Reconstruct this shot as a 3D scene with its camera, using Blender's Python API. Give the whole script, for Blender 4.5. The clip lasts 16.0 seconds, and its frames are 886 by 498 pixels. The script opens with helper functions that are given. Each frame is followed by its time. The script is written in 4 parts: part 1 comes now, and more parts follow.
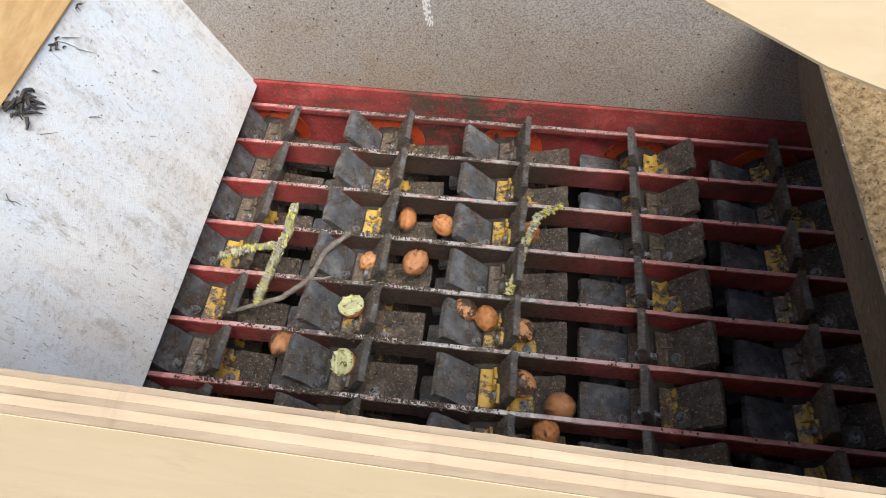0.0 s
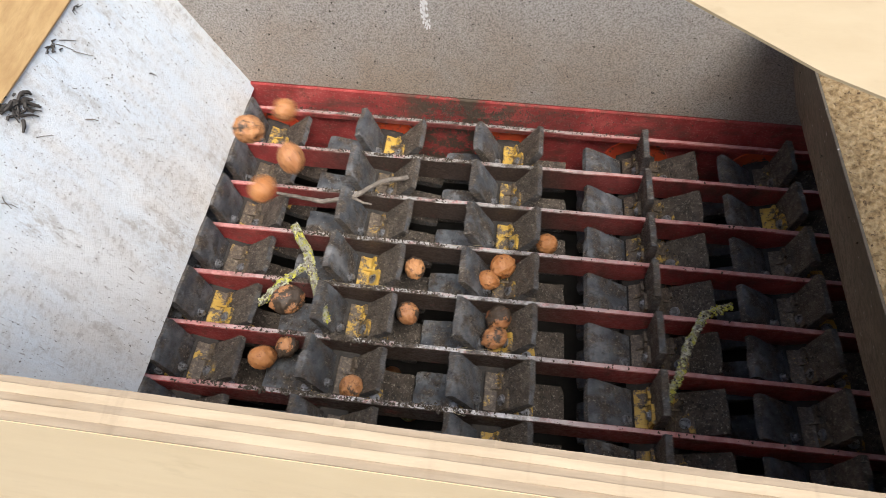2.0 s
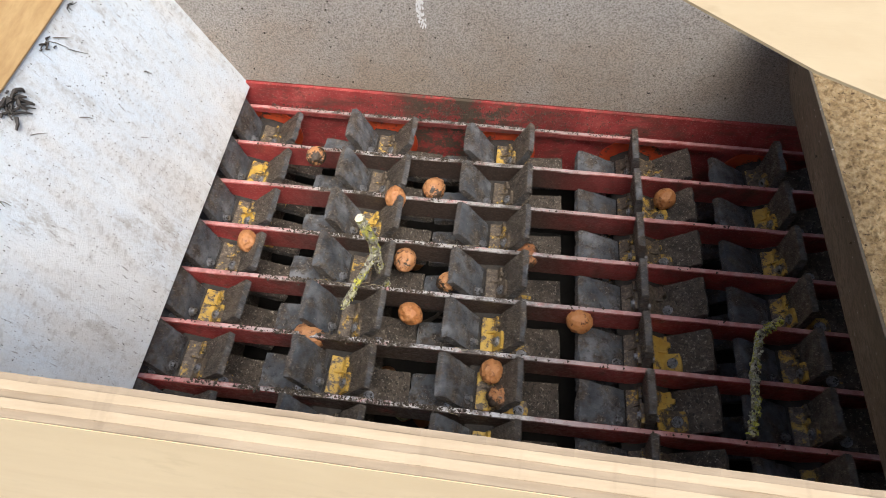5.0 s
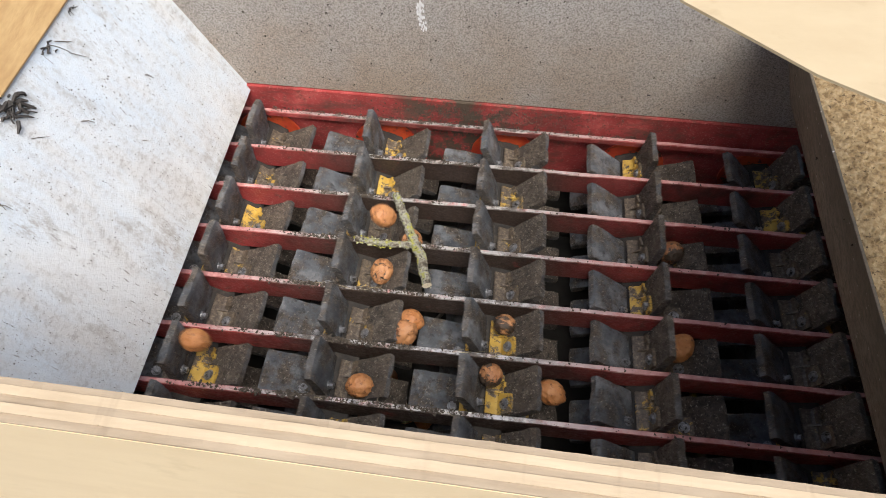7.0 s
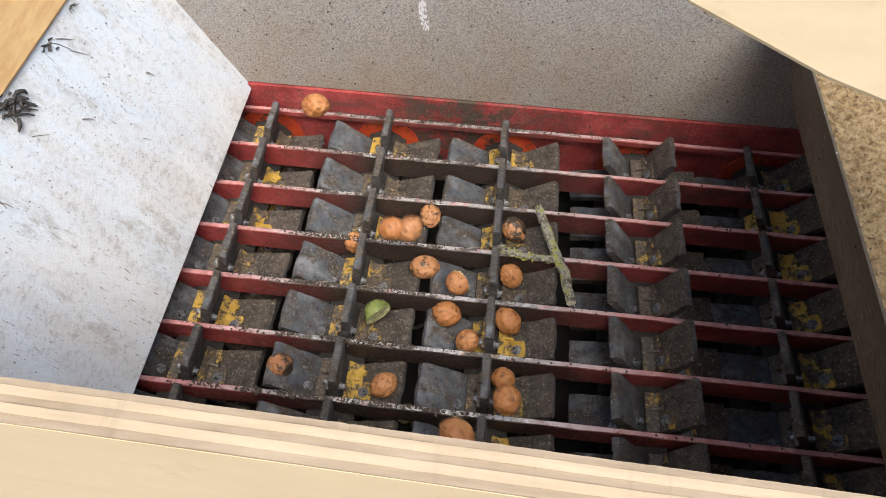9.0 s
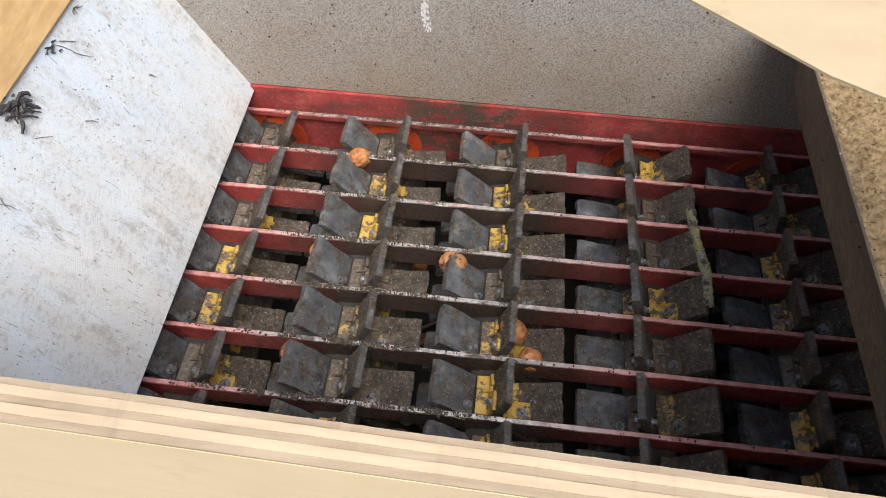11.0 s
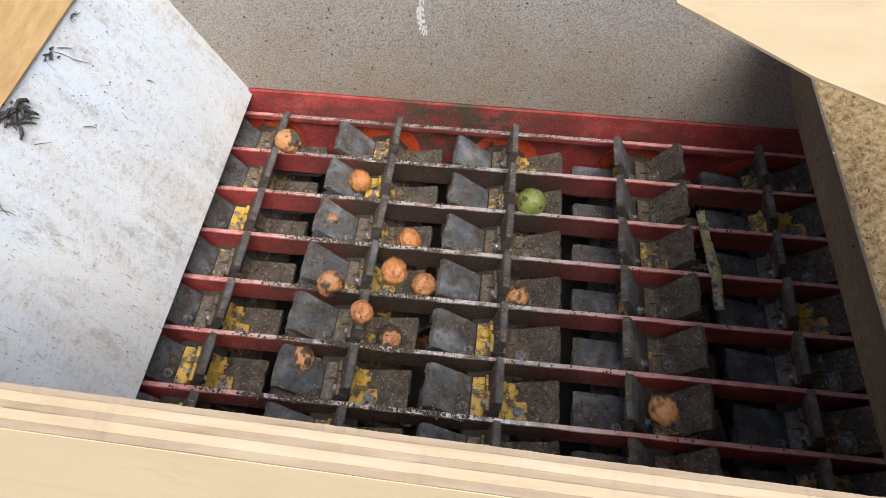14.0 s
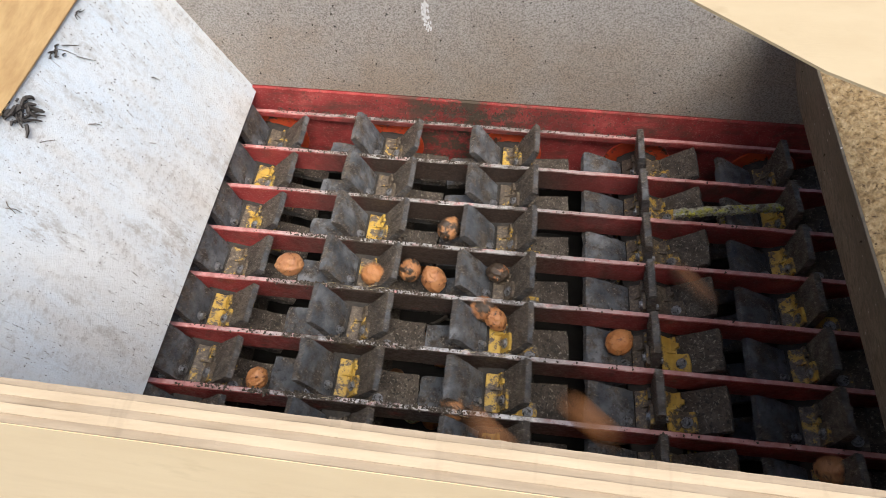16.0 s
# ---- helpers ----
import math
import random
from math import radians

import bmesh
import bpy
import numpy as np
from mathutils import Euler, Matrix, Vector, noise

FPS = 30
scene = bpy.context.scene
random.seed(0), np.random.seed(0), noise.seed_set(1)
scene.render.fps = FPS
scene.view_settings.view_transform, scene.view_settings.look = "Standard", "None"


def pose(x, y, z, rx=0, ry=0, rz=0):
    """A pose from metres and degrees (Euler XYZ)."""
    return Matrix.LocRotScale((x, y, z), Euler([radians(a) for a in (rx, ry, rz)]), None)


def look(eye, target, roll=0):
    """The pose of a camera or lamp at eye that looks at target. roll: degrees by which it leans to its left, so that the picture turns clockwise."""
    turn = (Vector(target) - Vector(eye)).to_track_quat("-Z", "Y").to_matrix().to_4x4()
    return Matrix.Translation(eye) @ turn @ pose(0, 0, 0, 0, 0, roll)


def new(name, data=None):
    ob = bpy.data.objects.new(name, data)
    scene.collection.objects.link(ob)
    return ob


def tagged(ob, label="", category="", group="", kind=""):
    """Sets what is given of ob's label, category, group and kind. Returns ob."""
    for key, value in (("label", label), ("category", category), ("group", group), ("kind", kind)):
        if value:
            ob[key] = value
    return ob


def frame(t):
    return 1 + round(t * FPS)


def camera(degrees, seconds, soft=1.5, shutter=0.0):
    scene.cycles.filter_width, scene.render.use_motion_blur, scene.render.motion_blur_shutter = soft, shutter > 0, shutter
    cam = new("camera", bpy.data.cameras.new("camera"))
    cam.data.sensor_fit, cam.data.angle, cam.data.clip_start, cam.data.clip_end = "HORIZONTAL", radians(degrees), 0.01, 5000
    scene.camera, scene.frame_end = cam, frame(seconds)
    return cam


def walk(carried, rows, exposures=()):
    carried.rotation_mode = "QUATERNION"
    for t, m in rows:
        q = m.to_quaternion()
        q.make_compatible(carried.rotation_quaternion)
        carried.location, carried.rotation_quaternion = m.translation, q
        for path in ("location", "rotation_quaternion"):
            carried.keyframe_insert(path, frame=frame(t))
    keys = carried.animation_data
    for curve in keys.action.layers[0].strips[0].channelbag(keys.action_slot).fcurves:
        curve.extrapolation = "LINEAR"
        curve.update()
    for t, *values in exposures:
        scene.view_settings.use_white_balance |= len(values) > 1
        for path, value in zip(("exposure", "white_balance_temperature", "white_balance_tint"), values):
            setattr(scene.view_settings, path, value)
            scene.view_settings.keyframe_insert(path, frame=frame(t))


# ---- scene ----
# Camera: hand-held above the front board, looking down into the hopper.
cam = camera(70.0, 16.0, soft=0.55, shutter=0.5)
PATH = [
    (0.0, 0.3749, -0.6853, 0.7221, 32.089, 0.249, 6.567),
    (0.5, 0.3735, -0.6857, 0.7225, 32.2, 0.142, 6.482),
    (1.0, 0.3737, -0.6858, 0.7227, 32.36, -0.026, 6.392),
    (1.5, 0.3742, -0.6852, 0.7228, 32.138, 0.187, 6.494),
    (2.0, 0.3739, -0.6844, 0.7235, 32.243, -0.048, 6.435),
    (2.5, 0.3733, -0.6842, 0.7234, 32.134, 0.094, 6.483),
    (3.0, 0.3746, -0.6846, 0.7223, 32.193, -0.234, 6.353),
    (3.5, 0.3766, -0.6847, 0.7216, 32.242, 0.044, 6.531),
    (4.0, 0.3767, -0.6853, 0.7214, 32.276, -0.091, 6.529),
    (6.5, 0.374, -0.6849, 0.7233, 32.377, -0.532, 6.222),
    (7.0, 0.3744, -0.6847, 0.7229, 32.46, -0.308, 6.292),
    (7.5, 0.3739, -0.6847, 0.7225, 32.488, -0.342, 6.406),
    (8.0, 0.3719, -0.6844, 0.7223, 32.404, -0.214, 6.46),
    (8.5, 0.3704, -0.6842, 0.722, 32.323, -0.187, 6.442),
    (9.0, 0.37, -0.6837, 0.7219, 32.388, -0.564, 6.381),
    (11.5, 0.3701, -0.6842, 0.7207, 32.596, -0.317, 6.478),
    (12.0, 0.3704, -0.6842, 0.7208, 32.473, -0.297, 6.539),
    (12.5, 0.3706, -0.6839, 0.7214, 32.396, -0.086, 6.513),
    (13.0, 0.3723, -0.684, 0.7224, 32.507, 0.175, 6.519),
    (13.5, 0.3753, -0.6843, 0.7235, 32.635, 0.157, 6.486),
    (14.0, 0.3776, -0.6844, 0.724, 32.716, 0.127, 6.241),
    (14.5, 0.3777, -0.6839, 0.7237, 32.623, 0.311, 6.404),
    (15.0, 0.3735, -0.6839, 0.7235, 32.405, 0.304, 6.404),
    (15.5, 0.3721, -0.6843, 0.7234, 32.459, 0.373, 6.381),
    (16.0, 0.3728, -0.685, 0.7234, 32.43, 0.321, 6.183)]
walk(cam, [(t, pose(x, y, z, rx, ry, rz)) for t, x, y, z, rx, ry, rz in PATH])

# ---- light: bright overcast sky ----
world = bpy.data.worlds.new("sky")
scene.world = world
world.use_nodes = True
wn = world.node_tree
sky = wn.nodes.new("ShaderNodeTexSky")
sky.sky_type, sky.sun_disc = "NISHITA", False
sky.sun_elevation, sky.sun_rotation = radians(64), radians(152)
sky.air_density, sky.dust_density = 1.2, 3.0
wn.nodes["Background"].inputs["Strength"].default_value = 0.11
wn.links.new(sky.outputs[0], wn.nodes["Background"].inputs["Color"])
sun = new("sun", bpy.data.lights.new("sun", "SUN"))
sun.data.energy, sun.data.angle, sun.data.color = 2.7, radians(40), (1.0, 0.96, 0.9)
sun.matrix_world = look((0.68, -1.22, 2.25), (0.3, -0.3, 0))
scene.view_settings.exposure = 0.85

# ---- materials ----
def material(name, rough=0.6, metal=0.0):
    m = bpy.data.materials.new(name)
    m.use_nodes = True
    b = m.node_tree.nodes["Principled BSDF"]
    b.inputs["Roughness"].default_value, b.inputs["Metallic"].default_value = rough, metal
    return m, m.node_tree, b


def node(nt, kind, links=(), **values):
    n = nt.nodes.new("ShaderNode" + kind)
    for k, v in values.items():
        n.inputs[k.replace("_", " ")].default_value = v
    for k, s in links:
        nt.links.new(s, n.inputs[k])
    return n


def coords(nt, scale=(1, 1, 1), world_space=False):
    src = nt.nodes.new("ShaderNodeNewGeometry").outputs["Position"] if world_space else nt.nodes.new("ShaderNodeTexCoord").outputs["Object"]
    if not world_space:
        rnd = nt.nodes.new("ShaderNodeObjectInfo").outputs["Random"]
        far = node(nt, "Math", [(0, rnd)])
        far.operation = "MULTIPLY"
        far.inputs[1].default_value = 37.0
        add = nt.nodes.new("ShaderNodeVectorMath")
        nt.links.new(src, add.inputs[0])
        nt.links.new(far.outputs[0], add.inputs[1])
        src = add.outputs[0]
    mp = nt.nodes.new("ShaderNodeMapping")
    mp.inputs["Scale"].default_value = scale
    nt.links.new(src, mp.inputs[0])
    return mp.outputs[0]


def grain(nt, vec, scale, detail=4.0, rough=0.6):
    return node(nt, "TexNoise", [("Vector", vec)], Scale=scale, Detail=detail, Roughness=rough).outputs["Fac"]


def ramp(nt, fac, stops):
    n = nt.nodes.new("ShaderNodeValToRGB")
    el = n.color_ramp.elements
    while len(el) < len(stops):
        el.new(0.5)
    for e, (p, c) in zip(el, stops):
        e.position, e.color = p, (*c, 1) if len(c) == 3 else c
    nt.links.new(fac, n.inputs[0])
    return n.outputs[0]


def grey(nt, fac, lo, hi):
    return ramp(nt, fac, [(lo, (0, 0, 0)), (hi, (1, 1, 1))])


def mix(nt, fac, a, b, how="MIX"):
    n = nt.nodes.new("ShaderNodeMix")
    n.data_type, n.blend_type = "RGBA", how
    for slot, v in ((0, fac), (6, a), (7, b)):
        if hasattr(v, "links"):
            nt.links.new(v, n.inputs[slot])
        else:
            n.inputs[slot].default_value = v if slot == 0 else (*v, 1)
    return n.outputs[2]


def times(nt, a, b, op="MULTIPLY"):
    n = nt.nodes.new("ShaderNodeMath")
    n.operation = op
    for i, v in enumerate((a, b)):
        if hasattr(v, "links"):
            nt.links.new(v, n.inputs[i])
        else:
            n.inputs[i].default_value = v
    return n.outputs[0]


def bump(nt, b, height, strength=0.4, distance=0.002):
    n = node(nt, "Bump", [("Height", height)], Strength=strength, Distance=distance)
    nt.links.new(n.outputs[0], b.inputs["Normal"])


def up_facing(nt):
    sep = node(nt, "SeparateXYZ", [(0, nt.nodes.new("ShaderNodeNewGeometry").outputs["Normal"])])
    return grey(nt, sep.outputs["Z"], 0.6, 0.8)


def axis_of(nt, which):
    return node(nt, "SeparateXYZ", [(0, nt.nodes.new("ShaderNodeNewGeometry").outputs["Position"])]).outputs[which]


def red_paint(name="worn_red_paint", bars=True):
    m, nt, b = material(name, 0.5)
    v = coords(nt, world_space=True)
    base = ramp(nt, grain(nt, v, 22), [(0.3, (0.20, 0.026, 0.026)), (0.55, (0.36, 0.052, 0.050)), (0.75, (0.52, 0.11, 0.10))])
    rust = grey(nt, grain(nt, v, 60, 6, 0.7), 0.56, 0.66)
    base = mix(nt, times(nt, rust, 0.8), base, (0.15, 0.055, 0.04))
    base = mix(nt, times(nt, grey(nt, grain(nt, v, 420, 3, 0.7), 0.56, 0.68), 0.6), base, (0.56, 0.26, 0.23))
    along = axis_of(nt, "X")
    if not bars:
        base = mix(nt, times(nt, grey(nt, grain(nt, coords(nt, (1, 1, 3), True), 14, 5, 0.7), 0.50, 0.66), 0.8), base, (0.10, 0.050, 0.038))
        patch = ramp(nt, along, [(0.18, (0, 0, 0)), (0.27, (1, 1, 1)), (0.38, (1, 1, 1)), (0.50, (0, 0, 0))])
        base = mix(nt, times(nt, patch, grey(nt, grain(nt, v, 34, 6, 0.8), 0.46, 0.54)), base, (0.085, 0.066, 0.048))
        nt.links.new(base, b.inputs["Base Color"])
        nt.links.new(ramp(nt, grain(nt, v, 130), [(0.35, (0.34, 0.34, 0.34)), (0.7, (0.66, 0.66, 0.66))]), b.inputs["Roughness"])
        bump(nt, b, grain(nt, v, 200, 5), 0.5, 0.001)
        return m
    base = mix(nt, times(nt, grey(nt, grain(nt, v, 9, 5, 0.7), 0.50, 0.68), 0.8), base, (0.060, 0.034, 0.026))
    # dried mud cakes the bars in the middle of the feed, most of all away from the back
    caked = ramp(nt, along, [(0.05, (0, 0, 0)), (0.20, (1, 1, 1)), (0.44, (1, 1, 1)), (0.60, (0.15, 0.15, 0.15))])
    front = ramp(nt, times(nt, axis_of(nt, "Y"), 0.1, "ADD"), [(0.045, (1, 1, 1)), (0.105, (0.45, 0.45, 0.45))])
    caked = times(nt, caked, front)
    mud = ramp(nt, grain(nt, v, 300, 4, 0.8), [(0.35, (0.030, 0.021, 0.017)), (0.6, (0.068, 0.046, 0.036)), (0.75, (0.14, 0.11, 0.085))])
    base = mix(nt, times(nt, caked, grey(nt, grain(nt, v, 26, 5, 0.7), 0.18, 0.40)), base, mud)
    # upper edges polished by the crop: pink faded paint, then bare steel and dried mud towards the feeding side
    top = up_facing(nt)
    x = axis_of(nt, "X")
    mid = times(nt, grey(nt, x, 0.04, 0.16), ramp(nt, x, [(0.44, (1, 1, 1)), (0.60, (0.10, 0.10, 0.10))]))
    pink = ramp(nt, grain(nt, v, 70, 5), [(0.3, (0.38, 0.12, 0.11)), (0.55, (0.54, 0.25, 0.235)), (0.75, (0.66, 0.44, 0.41))])
    steel_mask = times(nt, mid, grey(nt, grain(nt, v, 44, 6, 0.8), 0.36, 0.48))
    mud_mask = times(nt, ramp(nt, x, [(0.0, (0.2, 0.2, 0.2)), (0.2, (1, 1, 1)), (0.40, (0.9, 0.9, 0.9)), (0.52, (0.10, 0.10, 0.10))]),
                     grey(nt, grain(nt, v, 42, 6, 0.75), 0.45, 0.56))
    face = mix(nt, steel_mask, pink, (0.56, 0.54, 0.52))
    crust = ramp(nt, grain(nt, v, 340, 4, 0.8), [(0.34, (0.030, 0.024, 0.019)), (0.52, (0.095, 0.075, 0.058)), (0.66, (0.20, 0.165, 0.13)), (0.78, (0.42, 0.38, 0.32))])
    face = mix(nt, mud_mask, face, crust)
    nt.links.new(mix(nt, top, base, face), b.inputs["Base Color"])
    nt.links.new(times(nt, times(nt, top, steel_mask), 0.75), b.inputs["Metallic"])
    nt.links.new(ramp(nt, grain(nt, v, 130), [(0.35, (0.30, 0.30, 0.30)), (0.7, (0.62, 0.62, 0.62))]), b.inputs["Roughness"])
    bump(nt, b, grain(nt, v, 220, 5), 0.6, 0.0014)
    return m


def chute_sheet():
    m, nt, b = material("dirty_pale_sheet", 0.45)
    v = coords(nt, world_space=True)
    # pale sheet; the bluish patches paint reflected sky into the base colour
    base = ramp(nt, grain(nt, coords(nt, (4, 9, 4), True), 1.0, 4), [(0.36, (0.59, 0.67, 0.75)), (0.62, (0.68, 0.70, 0.71))])
    # brownish dust in streaks down the slope, broken up finely
    slope = grain(nt, coords(nt, (5, 15, 5), True), 1.0, 6, 0.7)
    film = grey(nt, slope, 0.44, 0.62)
    base = mix(nt, times(nt, film, 0.45), base, (0.55, 0.51, 0.465))
    dusty = times(nt, grey(nt, slope, 0.36, 0.62), grey(nt, grain(nt, coords(nt, (1.0, 0.6, 1.0), True), 150, 5, 0.8), 0.50, 0.62))
    base = mix(nt, times(nt, dusty, 0.6), base, (0.30, 0.285, 0.27))
    patches = times(nt, grey(nt, grain(nt, coords(nt, (6, 9, 5), True), 1.3, 5, 0.7), 0.50, 0.62), grey(nt, grain(nt, coords(nt, (40, 75, 40), True), 1.0, 5, 0.75), 0.46, 0.60))
    base = mix(nt, times(nt, patches, 0.75), base, (0.33, 0.31, 0.285))
    low = times(nt, ramp(nt, axis_of(nt, "Z"), [(0.0, (1, 1, 1)), (0.20, (0.1, 0.1, 0.1))]), grey(nt, grain(nt, v, 16, 5), 0.3, 0.65))
    base = mix(nt, times(nt, low, 0.35), base, (0.50, 0.44, 0.38))
    specks = grey(nt, grain(nt, coords(nt, (1.0, 1.9, 1.0), True), 230, 3, 0.6), 0.665, 0.70)
    base = mix(nt, specks, base, (0.07, 0.06, 0.055))
    streak = grey(nt, grain(nt, coords(nt, (60, 300, 60), True), 1.0, 3, 0.6), 0.62, 0.70)
    base = mix(nt, times(nt, times(nt, streak, 0.8), grey(nt, grain(nt, v, 9), 0.42, 0.58)), base, (0.14, 0.12, 0.10))
    nt.links.new(base, b.inputs["Base Color"])
    nt.links.new(ramp(nt, grain(nt, v, 40, 5), [(0.3, (0.34, 0.34, 0.34)), (0.7, (0.62, 0.62, 0.62))]), b.inputs["Roughness"])
    bump(nt, b, grain(nt, v, 300, 5, 0.7), 0.7, 0.0013)
    return m


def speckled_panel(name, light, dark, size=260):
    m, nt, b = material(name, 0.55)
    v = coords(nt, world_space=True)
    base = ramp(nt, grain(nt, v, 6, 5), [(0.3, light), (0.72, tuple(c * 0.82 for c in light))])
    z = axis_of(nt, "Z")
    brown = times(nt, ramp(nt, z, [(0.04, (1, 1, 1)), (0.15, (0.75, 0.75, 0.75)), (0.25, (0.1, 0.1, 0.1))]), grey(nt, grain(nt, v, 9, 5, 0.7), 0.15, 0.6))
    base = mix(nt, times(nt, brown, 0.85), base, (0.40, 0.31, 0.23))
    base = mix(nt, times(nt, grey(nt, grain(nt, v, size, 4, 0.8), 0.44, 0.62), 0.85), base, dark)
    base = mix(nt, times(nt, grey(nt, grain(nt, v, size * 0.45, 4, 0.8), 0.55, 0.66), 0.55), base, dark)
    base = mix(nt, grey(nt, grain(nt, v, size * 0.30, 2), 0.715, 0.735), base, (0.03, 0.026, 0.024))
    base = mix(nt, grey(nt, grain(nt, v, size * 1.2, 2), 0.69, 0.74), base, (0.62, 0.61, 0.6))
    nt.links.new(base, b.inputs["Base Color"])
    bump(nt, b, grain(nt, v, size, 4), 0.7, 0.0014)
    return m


def rubber():
    m, nt, b = material("dusty_rubber", 0.7)
    v = coords(nt)
    lit_rubber = ramp(nt, grain(nt, v, 34, 5), [(0.3, (0.040, 0.046, 0.056)), (0.5, (0.100, 0.108, 0.120)), (0.70, (0.22, 0.225, 0.235))])
    soil = ramp(nt, grain(nt, v, 52, 6, 0.75), [(0.3, (0.030, 0.024, 0.019)), (0.5, (0.075, 0.058, 0.044)), (0.66, (0.135, 0.108, 0.082)), (0.78, (0.23, 0.195, 0.15))])
    soil = mix(nt, grey(nt, grain(nt, v, 260, 4, 0.8), 0.57, 0.64), soil, (0.34, 0.30, 0.24))
    soil = mix(nt, grey(nt, grain(nt, v, 210, 4, 0.8), 0.55, 0.62), soil, (0.018, 0.015, 0.013))
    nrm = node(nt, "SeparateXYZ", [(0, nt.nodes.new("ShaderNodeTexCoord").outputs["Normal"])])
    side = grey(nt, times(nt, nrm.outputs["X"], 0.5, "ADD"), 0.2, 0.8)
    # trailing faces soiled; the leading faces' paler, bluish light is painted in by normal
    base = mix(nt, times(nt, side, grey(nt, grain(nt, v, 38, 5, 0.7), 0.40, 0.55)), soil, lit_rubber)
    base = mix(nt, grey(nt, grain(nt, v, 230, 3, 0.7), 0.67, 0.73), base, (0.38, 0.36, 0.32))
    base = mix(nt, times(nt, grey(nt, grain(nt, v, 90, 5, 0.7), 0.56, 0.68), 0.7), base, (0.020, 0.018, 0.017))
    nt.links.new(base, b.inputs["Base Color"])
    nt.links.new(ramp(nt, grain(nt, v, 45), [(0.3, (0.30, 0.30, 0.30)), (0.6, (0.75, 0.75, 0.75))]), b.inputs["Roughness"])
    bump(nt, b, grain(nt, v, 170, 6, 0.8), 1.0, 0.003)
    return m


def simple(name, stops, scale=60, rough=0.6, metal=0.0, height=0.4, dist=0.001, stretch=(1, 1, 1), spots=None):
    m, nt, b = material(name, rough, metal)
    v = coords(nt, stretch)
    base = ramp(nt, grain(nt, v, scale, 5, 0.65), stops)
    if spots:
        base = mix(nt, grey(nt, grain(nt, v, spots[1], 4, 0.7), spots[2], spots[2] + 0.07), base, spots[0])
    nt.links.new(base, b.inputs["Base Color"])
    bump(nt, b, grain(nt, v, scale * 3, 5, 0.7), height, dist)
    return m


def yellow_paint():
    """Chipped yellow enamel, some brackets far muddier than others."""
    m, nt, b = material("yellow_paint_chipped", 0.5)
    v = coords(nt)
    base = ramp(nt, grain(nt, v, 50, 5), [(0.3, (0.40, 0.235, 0.035)), (0.7, (0.60, 0.40, 0.085))])
    rnd = nt.nodes.new("ShaderNodeObjectInfo").outputs["Random"]
    level = times(nt, times(nt, rnd, 0.26), 0.27, "ADD")
    crust = grey(nt, times(nt, times(nt, grain(nt, v, 62, 6, 0.75), level, "SUBTRACT"), 0.5, "ADD"), 0.49, 0.55)
    mud = ramp(nt, grain(nt, v, 210, 4, 0.8), [(0.35, (0.045, 0.034, 0.026)), (0.55, (0.12, 0.092, 0.066)), (0.72, (0.30, 0.25, 0.18))])
    base = mix(nt, crust, base, mud)
    nt.links.new(base, b.inputs["Base Color"])
    bump(nt, b, grain(nt, v, 150, 5, 0.7), 0.6, 0.0012)
    return m


def plywood_face(name="birch_plywood_face", tone=0.95):
    m, nt, b = material(name, 0.55)
    v = coords(nt, (2.0, 5, 5), True)
    base = ramp(nt, grain(nt, v, 9, 6, 0.6), [(0.3, (0.575, 0.445, 0.275)), (0.7, (0.62, 0.49, 0.31))])
    base = mix(nt, times(nt, grey(nt, grain(nt, coords(nt, (4, 5, 5), True), 6, 3), 0.5, 0.75), 0.3), base, (0.54, 0.40, 0.235))
    base = mix(nt, times(nt, grey(nt, grain(nt, coords(nt, (1, 1.6, 1), True), 38, 4, 0.6), 0.60, 0.74), 0.35), base, (0.42, 0.31, 0.17))
    base = mix(nt, 1.0, base, (tone, tone, tone * 0.98), "MULTIPLY")
    nt.links.new(base, b.inputs["Base Color"])
    bump(nt, b, grain(nt, coords(nt, (8, 60, 60), True), 12, 4), 0.15, 0.0006)
    return m


def ply_layer(name, a, c):
    m, nt, b = material(name, 0.75)
    v = coords(nt, (3, 26, 26), True)
    base = ramp(nt, grain(nt, v, 8, 4, 0.6), [(0.32, a), (0.68, c)])
    cross = grey(nt, grain(nt, coords(nt, (90, 14, 14), True), 1.0, 3, 0.6), 0.60, 0.72)
    nt.links.new(mix(nt, times(nt, cross, 0.35), base, tuple(q * 0.6 for q in a)), b.inputs["Base Color"])
    bump(nt, b, grain(nt, coords(nt, (30, 90, 90), True), 9, 4), 0.3, 0.0008)
    return m


